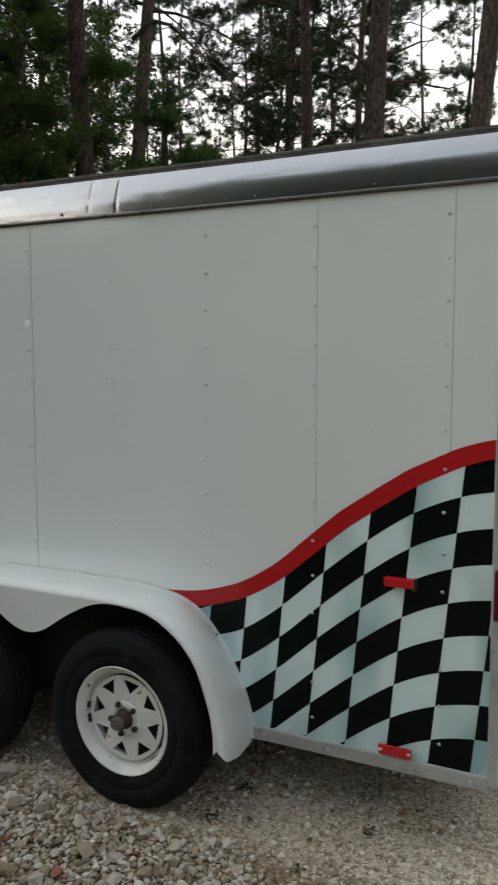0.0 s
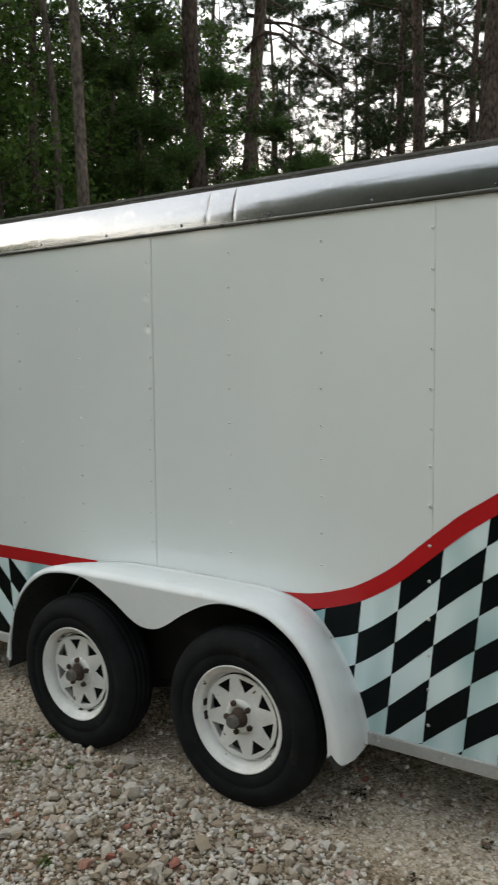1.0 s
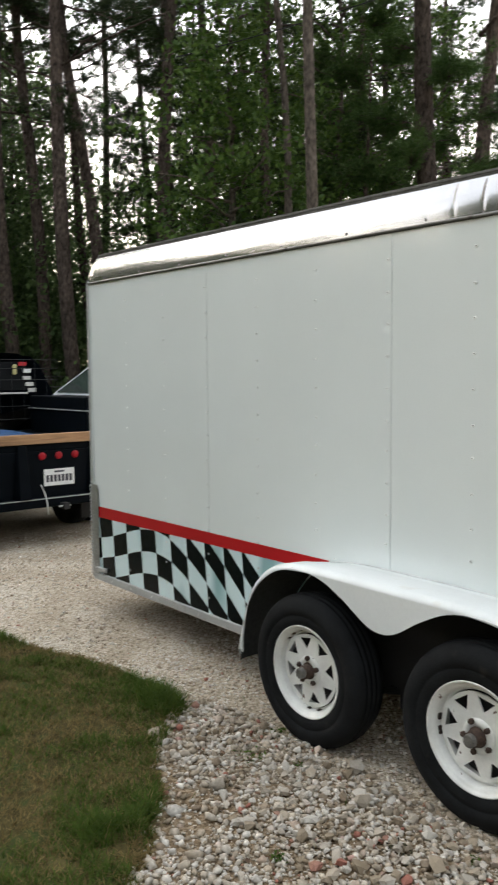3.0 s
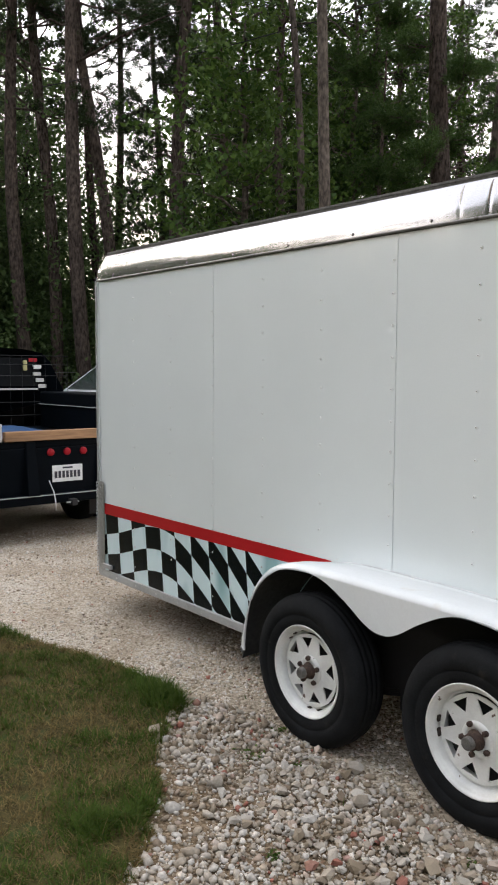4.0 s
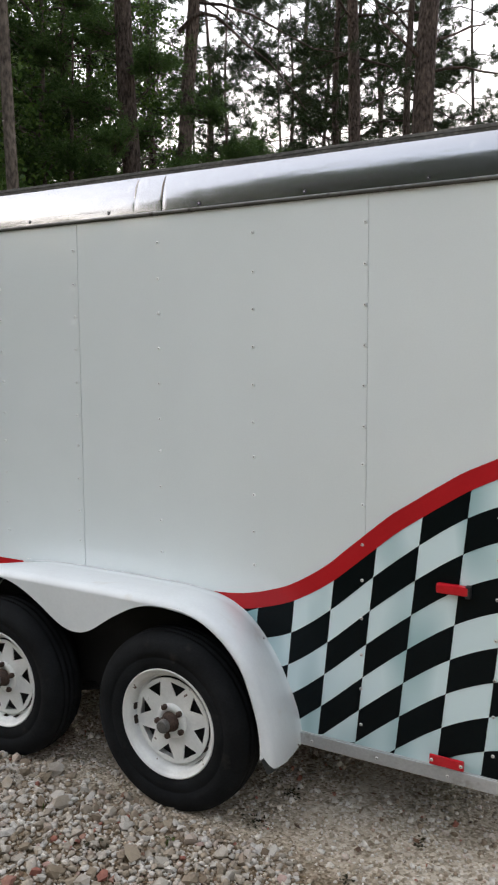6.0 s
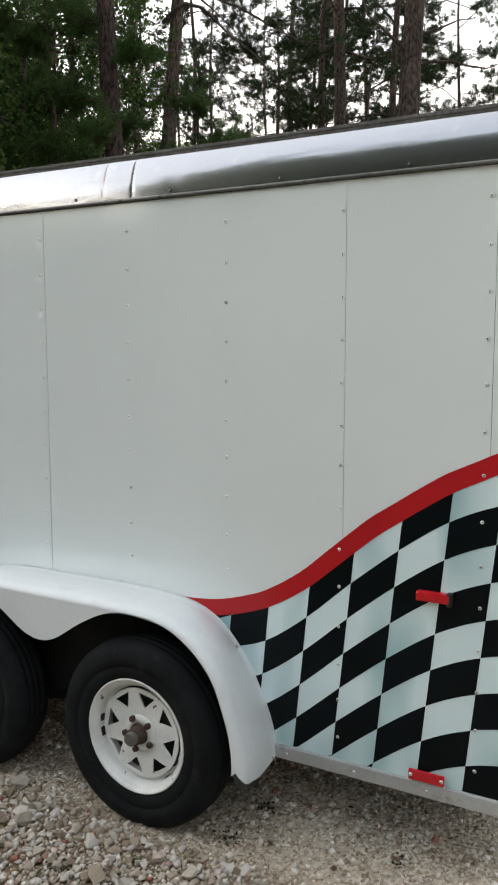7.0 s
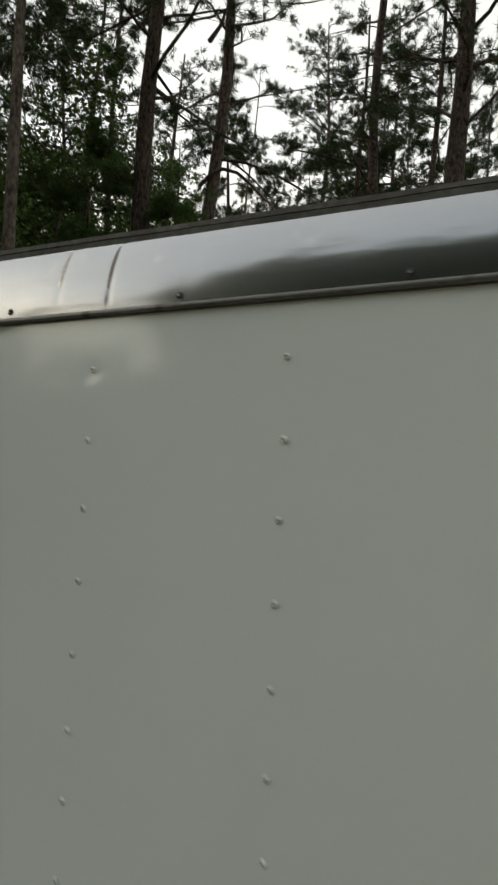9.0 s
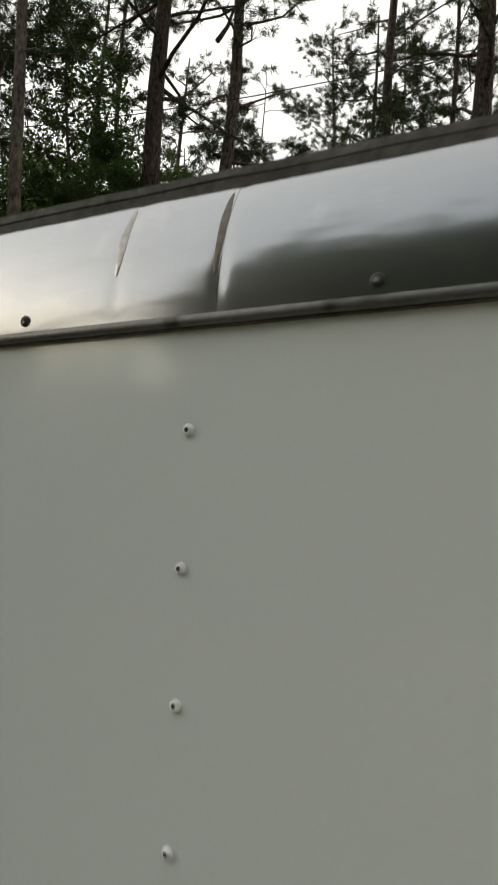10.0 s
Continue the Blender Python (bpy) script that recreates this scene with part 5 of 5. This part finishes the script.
vs = [bm.verts.new((-8.437 + (1.9 - z) * 0.12 , YC + y, z)) for y, z in ((-0.70, 1.43), (0.70, 1.43), (0.60, 1.76), (-0.60, 1.76))]
bm.faces.new(vs)
r = bmesh.ops.extrude_face_region(bm, geom=list(bm.faces))
bmesh.ops.translate(bm, verts=[v for v in r["geom"] if isinstance(v, bmesh.types.BMVert)], vec=(0.008, 0, 0))
on_truck("rear_window", bm, TRUCK_GLASS, "dark tinted rear window")
on_truck("brake_lamp", boxed(-8.42, -8.395, YC - 0.25, YC + 0.12, 1.79, 1.815, bevel=0.004), PLATE_WHITE, "white roof lamp strip")
for z, y, mt in ((1.735, 0.555, DIM_LENS), (1.655, 0.605, PLATE_WHITE), (1.57, 0.60, MILL), (1.50, 0.635, MILL), (1.43, 0.665, MILL)):
    on_truck("pillar_decal", boxed(-8.36, -8.352, YC + y - 0.05, YC + y + 0.05, z - 0.022, z + 0.022, bevel=0.002), mt)
on_truck("cab_lamp", boxed(-8.37, -8.352, YC + 0.435, YC + 0.485, 1.61, 1.73, bevel=0.012), AMBER)
# headache rack of tube and wire
rack = on_truck("rack_frame", boxed(-8.225, -8.20, YC - 0.92, YC + 0.55, 1.388, 1.408, bevel=0.004), STEEL, "grey steel rack rail behind the cab")
for k in range(14):
    y = YC - 0.9 + 0.14 * k
    bm = bmesh.new()
    tube(bm, [(-8.21, y, 0.96), (-8.21, y, 1.78)], [0.0025, 0.0025], 5)
    on_truck("rack_wire", bm, DARK, parent=rack)
for z in (1.1, 1.25, 1.55, 1.68, 1.78):
    bm = bmesh.new()
    tube(bm, [(-8.21, YC - 0.92, z), (-8.21, YC + 0.92, z)], [0.004, 0.004], 5)
    on_truck("rack_wire", bm, DARK, parent=rack)
on_truck("tool_box", boxed(-8.1, -6.75, YC + 0.52, YC + 0.96, 0.967, 1.37, bevel=0.012), CAR_BLACK, "black side tool box")
on_truck("tool_box_lid", boxed(-8.1, -6.74, YC + 0.50, YC + 0.97, 1.228, 1.235, bevel=0.002), MILL)
on_truck("side_rail", boxed(-8.1, -6.6, YC - 0.95, YC - 0.90, 0.967, 1.10, bevel=0.005), CAR_BLACK)
for ax in (-7.35, -10.9):
    for side in (-1, 1):
        for d in ((0.62, 0.86) if ax > -8 else (0.80,)):
            bm = bmesh.new()
            lathe(bm, [(0.22, -0.10), (0.30, -0.115), (0.37, -0.09), (0.385, -0.05), (0.385, 0.05), (0.37, 0.09), (0.30, 0.115), (0.22, 0.10), (0.08, 0.05), (0.0005, 0.05)], 40, (ax, YC + side * d, 0.38))
            on_truck("wheel", bm, RUBBER, smooth=True)
on_truck("chassis", boxed(-11.3, -6.4, YC - 0.90, YC + 0.90, 0.43, 0.66), DARK)
# unseen axle and flaps, added to block light under the bed
bm = bmesh.new()
lathe(bm, [(0.05, -0.75), (0.055, -0.20), (0.15, -0.10), (0.17, 0.0), (0.15, 0.10), (0.055, 0.20), (0.05, 0.75)], 20, (-7.35, YC, 0.38))
on_truck("rear_axle", bm, DARK, smooth=True)
for side in (-1, 1):
    on_truck("mud_flap", boxed(-6.86, -6.845, YC + side * 0.74 - 0.25, YC + side * 0.74 + 0.25, 0.13, 0.44, bevel=0.004), DARK)
# blue tarp bundle on the bed
bm = bmesh.new()
rows = []
for i in range(13):
    x = -8.0 + 1.3 * i / 12
    rows.append([(x, 0.25 + 0.75 * j / 12, 0.966 + 0.075 * math.sin(math.pi * min(1, max(0, i / 12))) ** 0.5 * math.sin(math.pi * j / 12) ** 0.5 * (1 + 0.25 * noise.noise(Vector((i * 0.7, j * 0.6, 2))))) for j in range(13)])
grid_skin(bm, rows)
tarp = link("tarp", bm, TARP, smooth=True)
tarp.location.z = fall(-6.6)
tagged(tarp, "crumpled blue tarp lying on the truck bed", "tarp")

# ---- the white car beyond ----
car = thing("white_car", "white car parked under the pines beyond the truck", "car", (-11.6, 4.20, fall(-11) - 0.08))
C0 = Vector((-11.6, 3.58, 0))


def on_car(name, bm, mat, smooth=False):
    bmesh.ops.translate(bm, verts=bm.verts, vec=-C0)
    return part(name, bm, mat, car, "", smooth)


side = [(1.9, 0.45), (1.95, 0.8), (2.1, 1.18), (2.9, 1.36), (3.06, 1.37), (3.75, 1.86), (4.4, 1.93), (5.6, 1.9), (6.2, 1.45), (6.3, 0.8), (6.25, 0.45)]
bm = bmesh.new()
rows = [[(x, y, z - d * max(0, z - 1.3)) for y, z in side] for x, d in ((-12.5, 0.05), (-12.42, 0.0), (-10.98, 0.0), (-10.9, 0.05))]
grid_skin(bm, rows)
bmesh.ops.holes_fill(bm, edges=[e for e in bm.edges if e.is_boundary])
on_car("body", bm, CAR_WHITE)
bm = bmesh.new()
vs = [bm.verts.new(p) for p in ((-12.35, 3.10, 1.405), (-11.05, 3.10, 1.405), (-11.12, 3.70, 1.832), (-12.28, 3.70, 1.832))]
bm.faces.new(vs)
r = bmesh.ops.extrude_face_region(bm, geom=list(bm.faces))
bmesh.ops.translate(bm, verts=[v for v in r["geom"] if isinstance(v, bmesh.types.BMVert)], vec=(0, -0.012, 0.012))
on_car("windscreen", bm, WINDOW)
bm = bmesh.new()
bm.faces.new([bm.verts.new((-10.905, y, z)) for y, z in ((3.22, 1.41), (5.75, 1.41), (5.45, 1.83), (3.84, 1.83))])
r = bmesh.ops.extrude_face_region(bm, geom=list(bm.faces))
bmesh.ops.translate(bm, verts=[v for v in r["geom"] if isinstance(v, bmesh.types.BMVert)], vec=(0.02, 0, 0))
on_car("side_window", bm, WINDOW)
on_car("mirror", boxed(-10.88, -10.72, 3.02, 3.12, 1.38, 1.48, bevel=0.02), DARK)
for y in (2.7, 5.4):
    for x in (-12.35, -11.05):
        bm = bmesh.new()
        lathe(bm, [(0.2, -0.11), (0.3, -0.11), (0.33, -0.06), (0.33, 0.06), (0.3, 0.11), (0.2, 0.11), (0.0005, 0.09)], 32)
        bmesh.ops.transform(bm, matrix=pose(x, y, 0.33, 0, 0, 90), verts=bm.verts)
        on_car("wheel", bm, RUBBER, True)

# wire fence at the edge of the wood
WIRE = material("fence_wire", (0.16, 0.16, 0.15), 0.5, 0.6, fine=(60, 0.1), coarse=(5, 0.2))
fence = thing("wire_fence", "thin grey wire mesh fence along the wood", "fence", (-14.6, 4.0, fall(-14)))
for k in range(5):
    bm = bmesh.new()
    tube(bm, [(0, -4.0 + 2.2 * k, 0), (0, -4.0 + 2.2 * k, 1.75)], [0.03, 0.03], 8)
    part("post", bm, WIRE, fence)
for k in range(8):
    bm = bmesh.new()
    tube(bm, [(0.03, -4.0, 0.15 + 0.21 * k), (0.03, 4.8, 0.15 + 0.21 * k)], [0.004, 0.004], 4)
    part("wire", bm, WIRE, fence)
for k in range(60):
    bm = bmesh.new()
    tube(bm, [(0.03, -4.0 + 0.148 * k, 0.05), (0.03, -4.0 + 0.148 * k, 1.65)], [0.003, 0.003], 4)
    part("wire", bm, WIRE, fence)

# overhead cable between the trees
bm = bmesh.new()
a, b = Vector((-14.5, 4.3, 7.1)), Vector((2.5, 11.0, 9.4))
tube(bm, [a.lerp(b, i / 12) - Vector((0, 0, 0.9 * math.sin(math.pi * i / 12))) for i in range(13)], [0.008] * 13, 5)
cable = link("overhead_cable", bm, DARK)
tagged(cable, "thin black overhead cable among the pines", "cable")


# ---- gravel and grass, last ----
def stone_material(name, node, out, bright=1.0, soiled=0.58):
    m = bpy.data.materials.new(name)
    m.use_nodes = True
    n, l = m.node_tree.nodes, m.node_tree.links
    p = n["Principled BSDF"]
    p.inputs["Roughness"].default_value = 0.9
    p.inputs["Specular IOR Level"].default_value = 0.25
    r = n.new("ShaderNodeValToRGB")
    e = r.color_ramp.elements
    e[0].position, e[0].color = 0.0, (0.20, 0.15, 0.105, 1)
    e[1].position, e[1].color = 1.0, (0.66, 0.61, 0.54, 1)
    for pos, c in ((0.15, (0.32, 0.265, 0.195)), (0.40, (0.43, 0.38, 0.31)), (0.65, (0.475, 0.44, 0.385)), (0.86, (0.54, 0.51, 0.46)), (0.968, (0.40, 0.31, 0.24)), (0.974, (0.31, 0.12, 0.085)), (0.985, (0.27, 0.12, 0.09)), (0.99, (0.64, 0.60, 0.54))):
        k = e.new(pos)
        k.color = (*c, 1)
    l.new(n.new(node).outputs[out], r.inputs[0])
    t = n.new("ShaderNodeTexNoise")
    t.inputs["Scale"].default_value, t.inputs["Detail"].default_value = 90, 4
    l.new(n.new("ShaderNodeTexCoord").outputs["Object"], t.inputs["Vector"])
    mr = n.new("ShaderNodeMapRange")
    mr.inputs["From Min"].default_value, mr.inputs["From Max"].default_value = 0.3, 0.7
    mr.inputs["To Min"].default_value, mr.inputs["To Max"].default_value = 0.72 * bright, 1.12 * bright
    l.new(t.outputs["Fac"], mr.inputs["Value"])
    s = n.new("ShaderNodeVectorMath")
    s.operation = "SCALE"
    l.new(r.outputs[0], s.inputs[0])
    l.new(mr.outputs[0], s.inputs["Scale"])
    # soil and damp stains lying over the stones in patches
    place = n.new("ShaderNodeNewGeometry").outputs["Position"]
    soil = n.new("ShaderNodeTexNoise")
    soil.inputs["Scale"].default_value, soil.inputs["Detail"].default_value = 8.0, 5
    l.new(place, soil.inputs["Vector"])
    amount = n.new("ShaderNodeMapRange")
    amount.inputs["From Min"].default_value, amount.inputs["From Max"].default_value = 0.50, 0.64
    amount.inputs["To Max"].default_value = soiled
    l.new(soil.outputs["Fac"], amount.inputs["Value"])
    mix = n.new("ShaderNodeMix")
    mix.data_type = "RGBA"
    l.new(amount.outputs[0], mix.inputs["Factor"])
    l.new(s.outputs[0], mix.inputs[6])
    mix.inputs[7].default_value = (0.185, 0.142, 0.09, 1)
    l.new(mix.outputs[2], p.inputs["Base Color"])
    return m


STONE = stone_material("gravel_stone", "ShaderNodeObjectInfo", "Random", 1.02)
STONES = stone_material("gravel_rest", "ShaderNodeNewGeometry", "Random Per Island", 1.02)
GRIT = stone_material("pale_grit", "ShaderNodeNewGeometry", "Random Per Island", 1.4, 0.15)
ground = bpy.data.objects["ground"]

rng = np.random.default_rng(3)
bm = bmesh.new()
bmesh.ops.create_icosphere(bm, subdivisions=1, radius=1.0)
LOW_V = np.array([v.co[:] for v in bm.verts])
LOW_F = np.array([[v.index for v in f.verts] for f in bm.faces])
bm.free()


def pebble_shape(r, base):
    """A stone: a ball cut by a few random planes, then squeezed."""
    v = base + r.normal(0, 0.07, base.shape)
    for _ in range(9):
        d = r.normal(0, 1, 3)
        d /= np.linalg.norm(d)
        h = r.uniform(0.40, 0.74)
        over = v @ d - h
        v -= np.outer(np.clip(over, 0, None), d)
    return v * np.array([1.12, r.uniform(0.75, 1.0), r.uniform(0.62, 0.95)])


def coarse_amount(x, y):
    """How thickly the large stones lie."""
    if on_grass(x, y + 0.03):
        return 0.0
    edge = -0.235 if x < -0.55 else -0.235 - 0.9 * (x + 0.55)
    if x < -2.3:
        edge = -0.235 - 0.5 * (-2.3 - x)
    k = min(1.0, max(0.0, (edge - y + 0.05 * noise.noise(Vector((x * 6, y * 6, 0)))) / 0.10))
    dirt = 0.30 + 1.0 * noise.noise(Vector((x * 2.6 + 7, y * 2.6, 5)))
    near = math.exp(-((y + 0.42) / 0.28) ** 2)
    return k * min(1.0, max(0.07, dirt + 0.55 * near))


shapes = [pebble_shape(rng, LOW_V) for _ in range(12)]
stone_meshes = []
for s in shapes:
    me = bpy.data.meshes.new("stone")
    me.from_pydata(s.tolist(), [], LOW_F.tolist())
    me.materials.append(STONE)
    stone_meshes.append(me)

pieces = []
cells = {}
tries = 0
while tries < 110000:
    tries += 1
    x, y = rng.uniform(-3.0, 0.25), rng.uniform(-2.1, -0.18)
    if rng.uniform() > coarse_amount(x, y):
        continue
    r = float(np.clip(rng.lognormal(math.log(0.0112 if y > -0.75 else 0.0098), 0.5), 0.0045, 0.034))
    key = (int(x / 0.042), int(y / 0.042))
    close = [q for i in (-1, 0, 1) for j in (-1, 0, 1) for q in cells.get((key[0] + i, key[1] + j), ())]
    gap = min((math.hypot(x - q[0], y - q[1]) / (r + q[2]) for q in close), default=9)
    if gap < 0.62:
        continue
    cells.setdefault(key, []).append((x, y, r))
    pieces.append((x, y, r, height(x, y) + r * (0.25 if gap > 0.9 else 0.62)))
chosen = sorted((p for p in pieces if -1.75 < p[0] < -0.45 and -0.85 < p[1] < -0.25), key=lambda p: -p[2])[:300]
picked = set(chosen)
for x, y, r, z in chosen:
    o = new("stone", stone_meshes[int(rng.integers(12))])
    o.parent = ground
    o.location, o.scale = (x, y, z), (r * 1.25, r * 1.25, r * 1.25)
    o.rotation_euler = (rng.uniform(-0.5, 0.5), rng.uniform(-0.5, 0.5), rng.uniform(0, 6.28))


def stone_heap(name, items, shape_set, faces, label, mat):
    vs, fs, off = [], [], 0
    for x, y, r, z in items:
        a, tilt = rng.uniform(0, 6.28), rng.uniform(-0.5, 0.5, 2)
        m = np.array(Euler((tilt[0], tilt[1], a)).to_matrix())
        v = shape_set[int(rng.integers(len(shape_set)))] @ m.T * r * 1.25 + (x, y, z)
        vs.append(v)
        fs.append(faces + off)
        off += len(v)
    ob = arrays(name, np.concatenate(vs), np.concatenate(fs), mat)
    return tagged(ob, label, "gravel", kind="stuff")


stone_heap("gravel", [p for p in pieces if p not in picked], shapes, LOW_F, "loose grey and tan limestone gravel", STONES)

# small grit over the whole drive
bm = bmesh.new()
bmesh.ops.create_cube(bm, size=1.4)
CUBE_V = np.array([v.co[:] for v in bm.verts])
CUBE_F = np.array([[v.index for v in f.verts] for f in bm.faces])
bm.free()
grit_shapes = [CUBE_V * rng.uniform(0.6, 1.0, 3) + rng.normal(0, 0.18, CUBE_V.shape) for _ in range(10)]
grit = []
while len(grit) < 26000:
    u = rng.uniform()
    x, y = (rng.uniform(-3.2, 0.4), rng.uniform(-1.7, 0.9)) if u < 0.7 else (rng.uniform(-7.0, -2.3), rng.uniform(-0.9, 1.2))
    if on_grass(x, y) or y < -0.3 and x > -2.7 and rng.uniform() < 0.3:
        continue
    r = float(np.clip(rng.lognormal(math.log(0.0042), 0.45), 0.002, 0.012))
    grit.append((x, y, r, height(x, y) + r * 0.3))
stone_heap("fine_gravel", grit, grit_shapes, CUBE_F, "fine pale crushed stone grit on the driveway", GRIT)

# a few weeds and clumps of rotten leaves between the stones
WEED = leaf_material("weed_leaf", (0.05, 0.10, 0.018), (0.12, 0.17, 0.04))
DEAD = leaf_material("rotten_leaf", (0.028, 0.026, 0.018), (0.06, 0.055, 0.03))


def tufts(name, mat, label, category, spots):
    vs = []
    for x, y, wide, n in spots:
        v, f = leaf_cloud(rng, n, np.zeros((1, 3)), (wide, wide, wide * 0.3), 0.0085)
        v[:, 2] = np.abs(v[:, 2]) + 0.004
        vs.append(v + (x, y, height(x, y)))
    vs = np.concatenate(vs)
    tagged(arrays(name, vs, np.arange(len(vs)).reshape(-1, 4), mat), label, category, kind="stuff")


tufts("weeds", WEED, "small green weeds sprouting between the stones", "weeds", [(-1.895, -0.50, 0.030, 50), (-1.73, -0.405, 0.016, 30), (-1.315, -0.868, 0.015, 40), (-1.98, -0.275, 0.022, 40), (-0.893, -0.409, 0.018, 40)])
tufts("rotten_leaves", DEAD, "small clumps of dark rotten leaves on the driveway", "leaf litter", [(-1.092, -0.56, 0.03, 30), (-0.715, -0.174, 0.022, 35), (-0.693, 0.045, 0.018, 28), (-0.334, -0.299, 0.014, 20), (-0.203, -0.015, 0.012, 16)])

# dead leaves and bits of bark
LITTER = material("dead_leaf", (0.10, 0.055, 0.03), 0.8, fine=(60, 0.3), coarse=(6, 0.3), per_island=0.5)
n = 420
px, py = rng.uniform(-6.5, 0.3, n), rng.uniform(-1.5, 1.4, n)
keep = [i for i in range(n) if not on_grass(px[i], py[i])]
v, f = leaf_cloud(rng, len(keep), np.zeros((1, 3)), 0.0, 0.016)
v = v.reshape(-1, 4, 3)
v[:, :, 2] *= 0.25
for j, i in enumerate(keep):
    v[j] += (px[i], py[i], height(px[i], py[i]) + 0.012)
ob = arrays("leaf_litter", v.reshape(-1, 3), f, LITTER)
tagged(ob, "scattered dead brown leaves on the gravel", "leaf litter", kind="stuff")

# lawn beside the drive: turf sheet and blades
TURF = material("turf_soil", (0.070, 0.058, 0.022), 0.95, spec=0.1, fine=(60, 0.5), coarse=(5, 0.35), stain=((0.045, 0.060, 0.018), 14, 0.5, 0.62))
bm = bmesh.new()
rows = []
xs = [-30, -20, -14] + [-9 + 0.1 * i for i in range(96)]
for x in xs:
    e = (curve(GRASS_EDGE, x) if x > -9 else -1.5) + 0.03 * noise.noise(Vector((x * 7, 0, 0)))
    rows.append([(x, e + 0.02 - d, 0.004 + (0.022 if d > 0.05 else 0.0) + (height(x, e - d) if x > -9 and d < 6 else 0)) for d in (0, 0.03, 0.08, 0.2, 0.4, 0.7, 1.1, 1.6, 2.4, 5, 9)])
grid_skin(bm, rows)
bmesh.ops.reverse_faces(bm, faces=bm.faces)
lawn = link("lawn", bm, TURF, smooth=True)
tagged(lawn, "patchy green and straw-coloured lawn beside the drive", "lawn", kind="structure")
def tuft(x, y):
    """Where the lawn is green and long; the rest is dry and short."""
    return noise.noise(Vector((x * 2.1 + 3, y * 3.0, 2))) + 0.55 * noise.noise(Vector((x * 6.5, y * 6.5, 7)))


green, dry = [], []
while len(green) + len(dry) < 150000:
    x = rng.uniform(-5.6, -1.25)
    y = curve(GRASS_EDGE, x) + 0.03 - 1.7 * rng.uniform() ** 1.15
    if y < -2.0:
        continue
    y += 0.03 * noise.noise(Vector((x * 14, y * 14, 4))) + 0.05 * noise.noise(Vector((x * 4, y * 4, 6)))
    k = tuft(x, y)
    thin = noise.noise(Vector((x * 16, y * 16, 2)))
    if rng.uniform() > 0.55 + 0.9 * thin + 0.5 * max(0.0, k):
        continue
    (green if rng.uniform() < 0.40 + 1.1 * k else dry).append((x, y, 0.026 + 0.045 * max(0.0, k)))
for k in range(700):
    x, y = rng.uniform(-2.4, -0.1), rng.uniform(-1.4, 0.5)
    if noise.noise(Vector((x * 4, y * 4, 9))) > 0.33:
        (green if rng.uniform() < 0.6 else dry).append((x, y, 0.022))


def blades(name, items, mat, flat, label):
    a = np.array(items)
    n = len(a)
    root = np.column_stack([a[:, :2], [height(x, y) + (0.018 if on_grass(x, y) else 0.0) for x, y, _ in items]])
    ang, ln = rng.uniform(0, 6.28, n), a[:, 2] * rng.uniform(0.6, 1.7, n)
    lean = np.clip(rng.normal(flat, 0.35, n), 0.05, 1.45)
    out = np.column_stack([np.cos(ang), np.sin(ang), np.zeros(n)])
    way = out * np.sin(lean)[:, None] + np.array([0, 0, 1]) * np.cos(lean)[:, None]
    sd = np.column_stack([-np.sin(ang), np.cos(ang), np.zeros(n)]) * rng.uniform(0.0011, 0.0026, (n, 1))
    mid = root + way * ln[:, None] * 0.55
    tip = root + (way + out * 0.3) * ln[:, None]
    v = np.stack([root - sd, root + sd, mid + sd * 0.8, mid - sd * 0.8, tip, tip + sd * 0.1], 1).reshape(-1, 3)
    base = 6 * np.arange(n)[:, None]
    f = np.concatenate([base + np.array([[0, 1, 2, 3]]), base + np.array([[3, 2, 5, 4]])], 1).reshape(-1, 4)
    tagged(arrays(name, v, f, mat), label, "grass", kind="stuff")


blades("grass", green, GRASS, 0.55, "short tufts of bright green grass on the lawn")
blades("dry_grass", dry, STRAW, 1.0, "dry straw-coloured grass lying flat on the lawn")
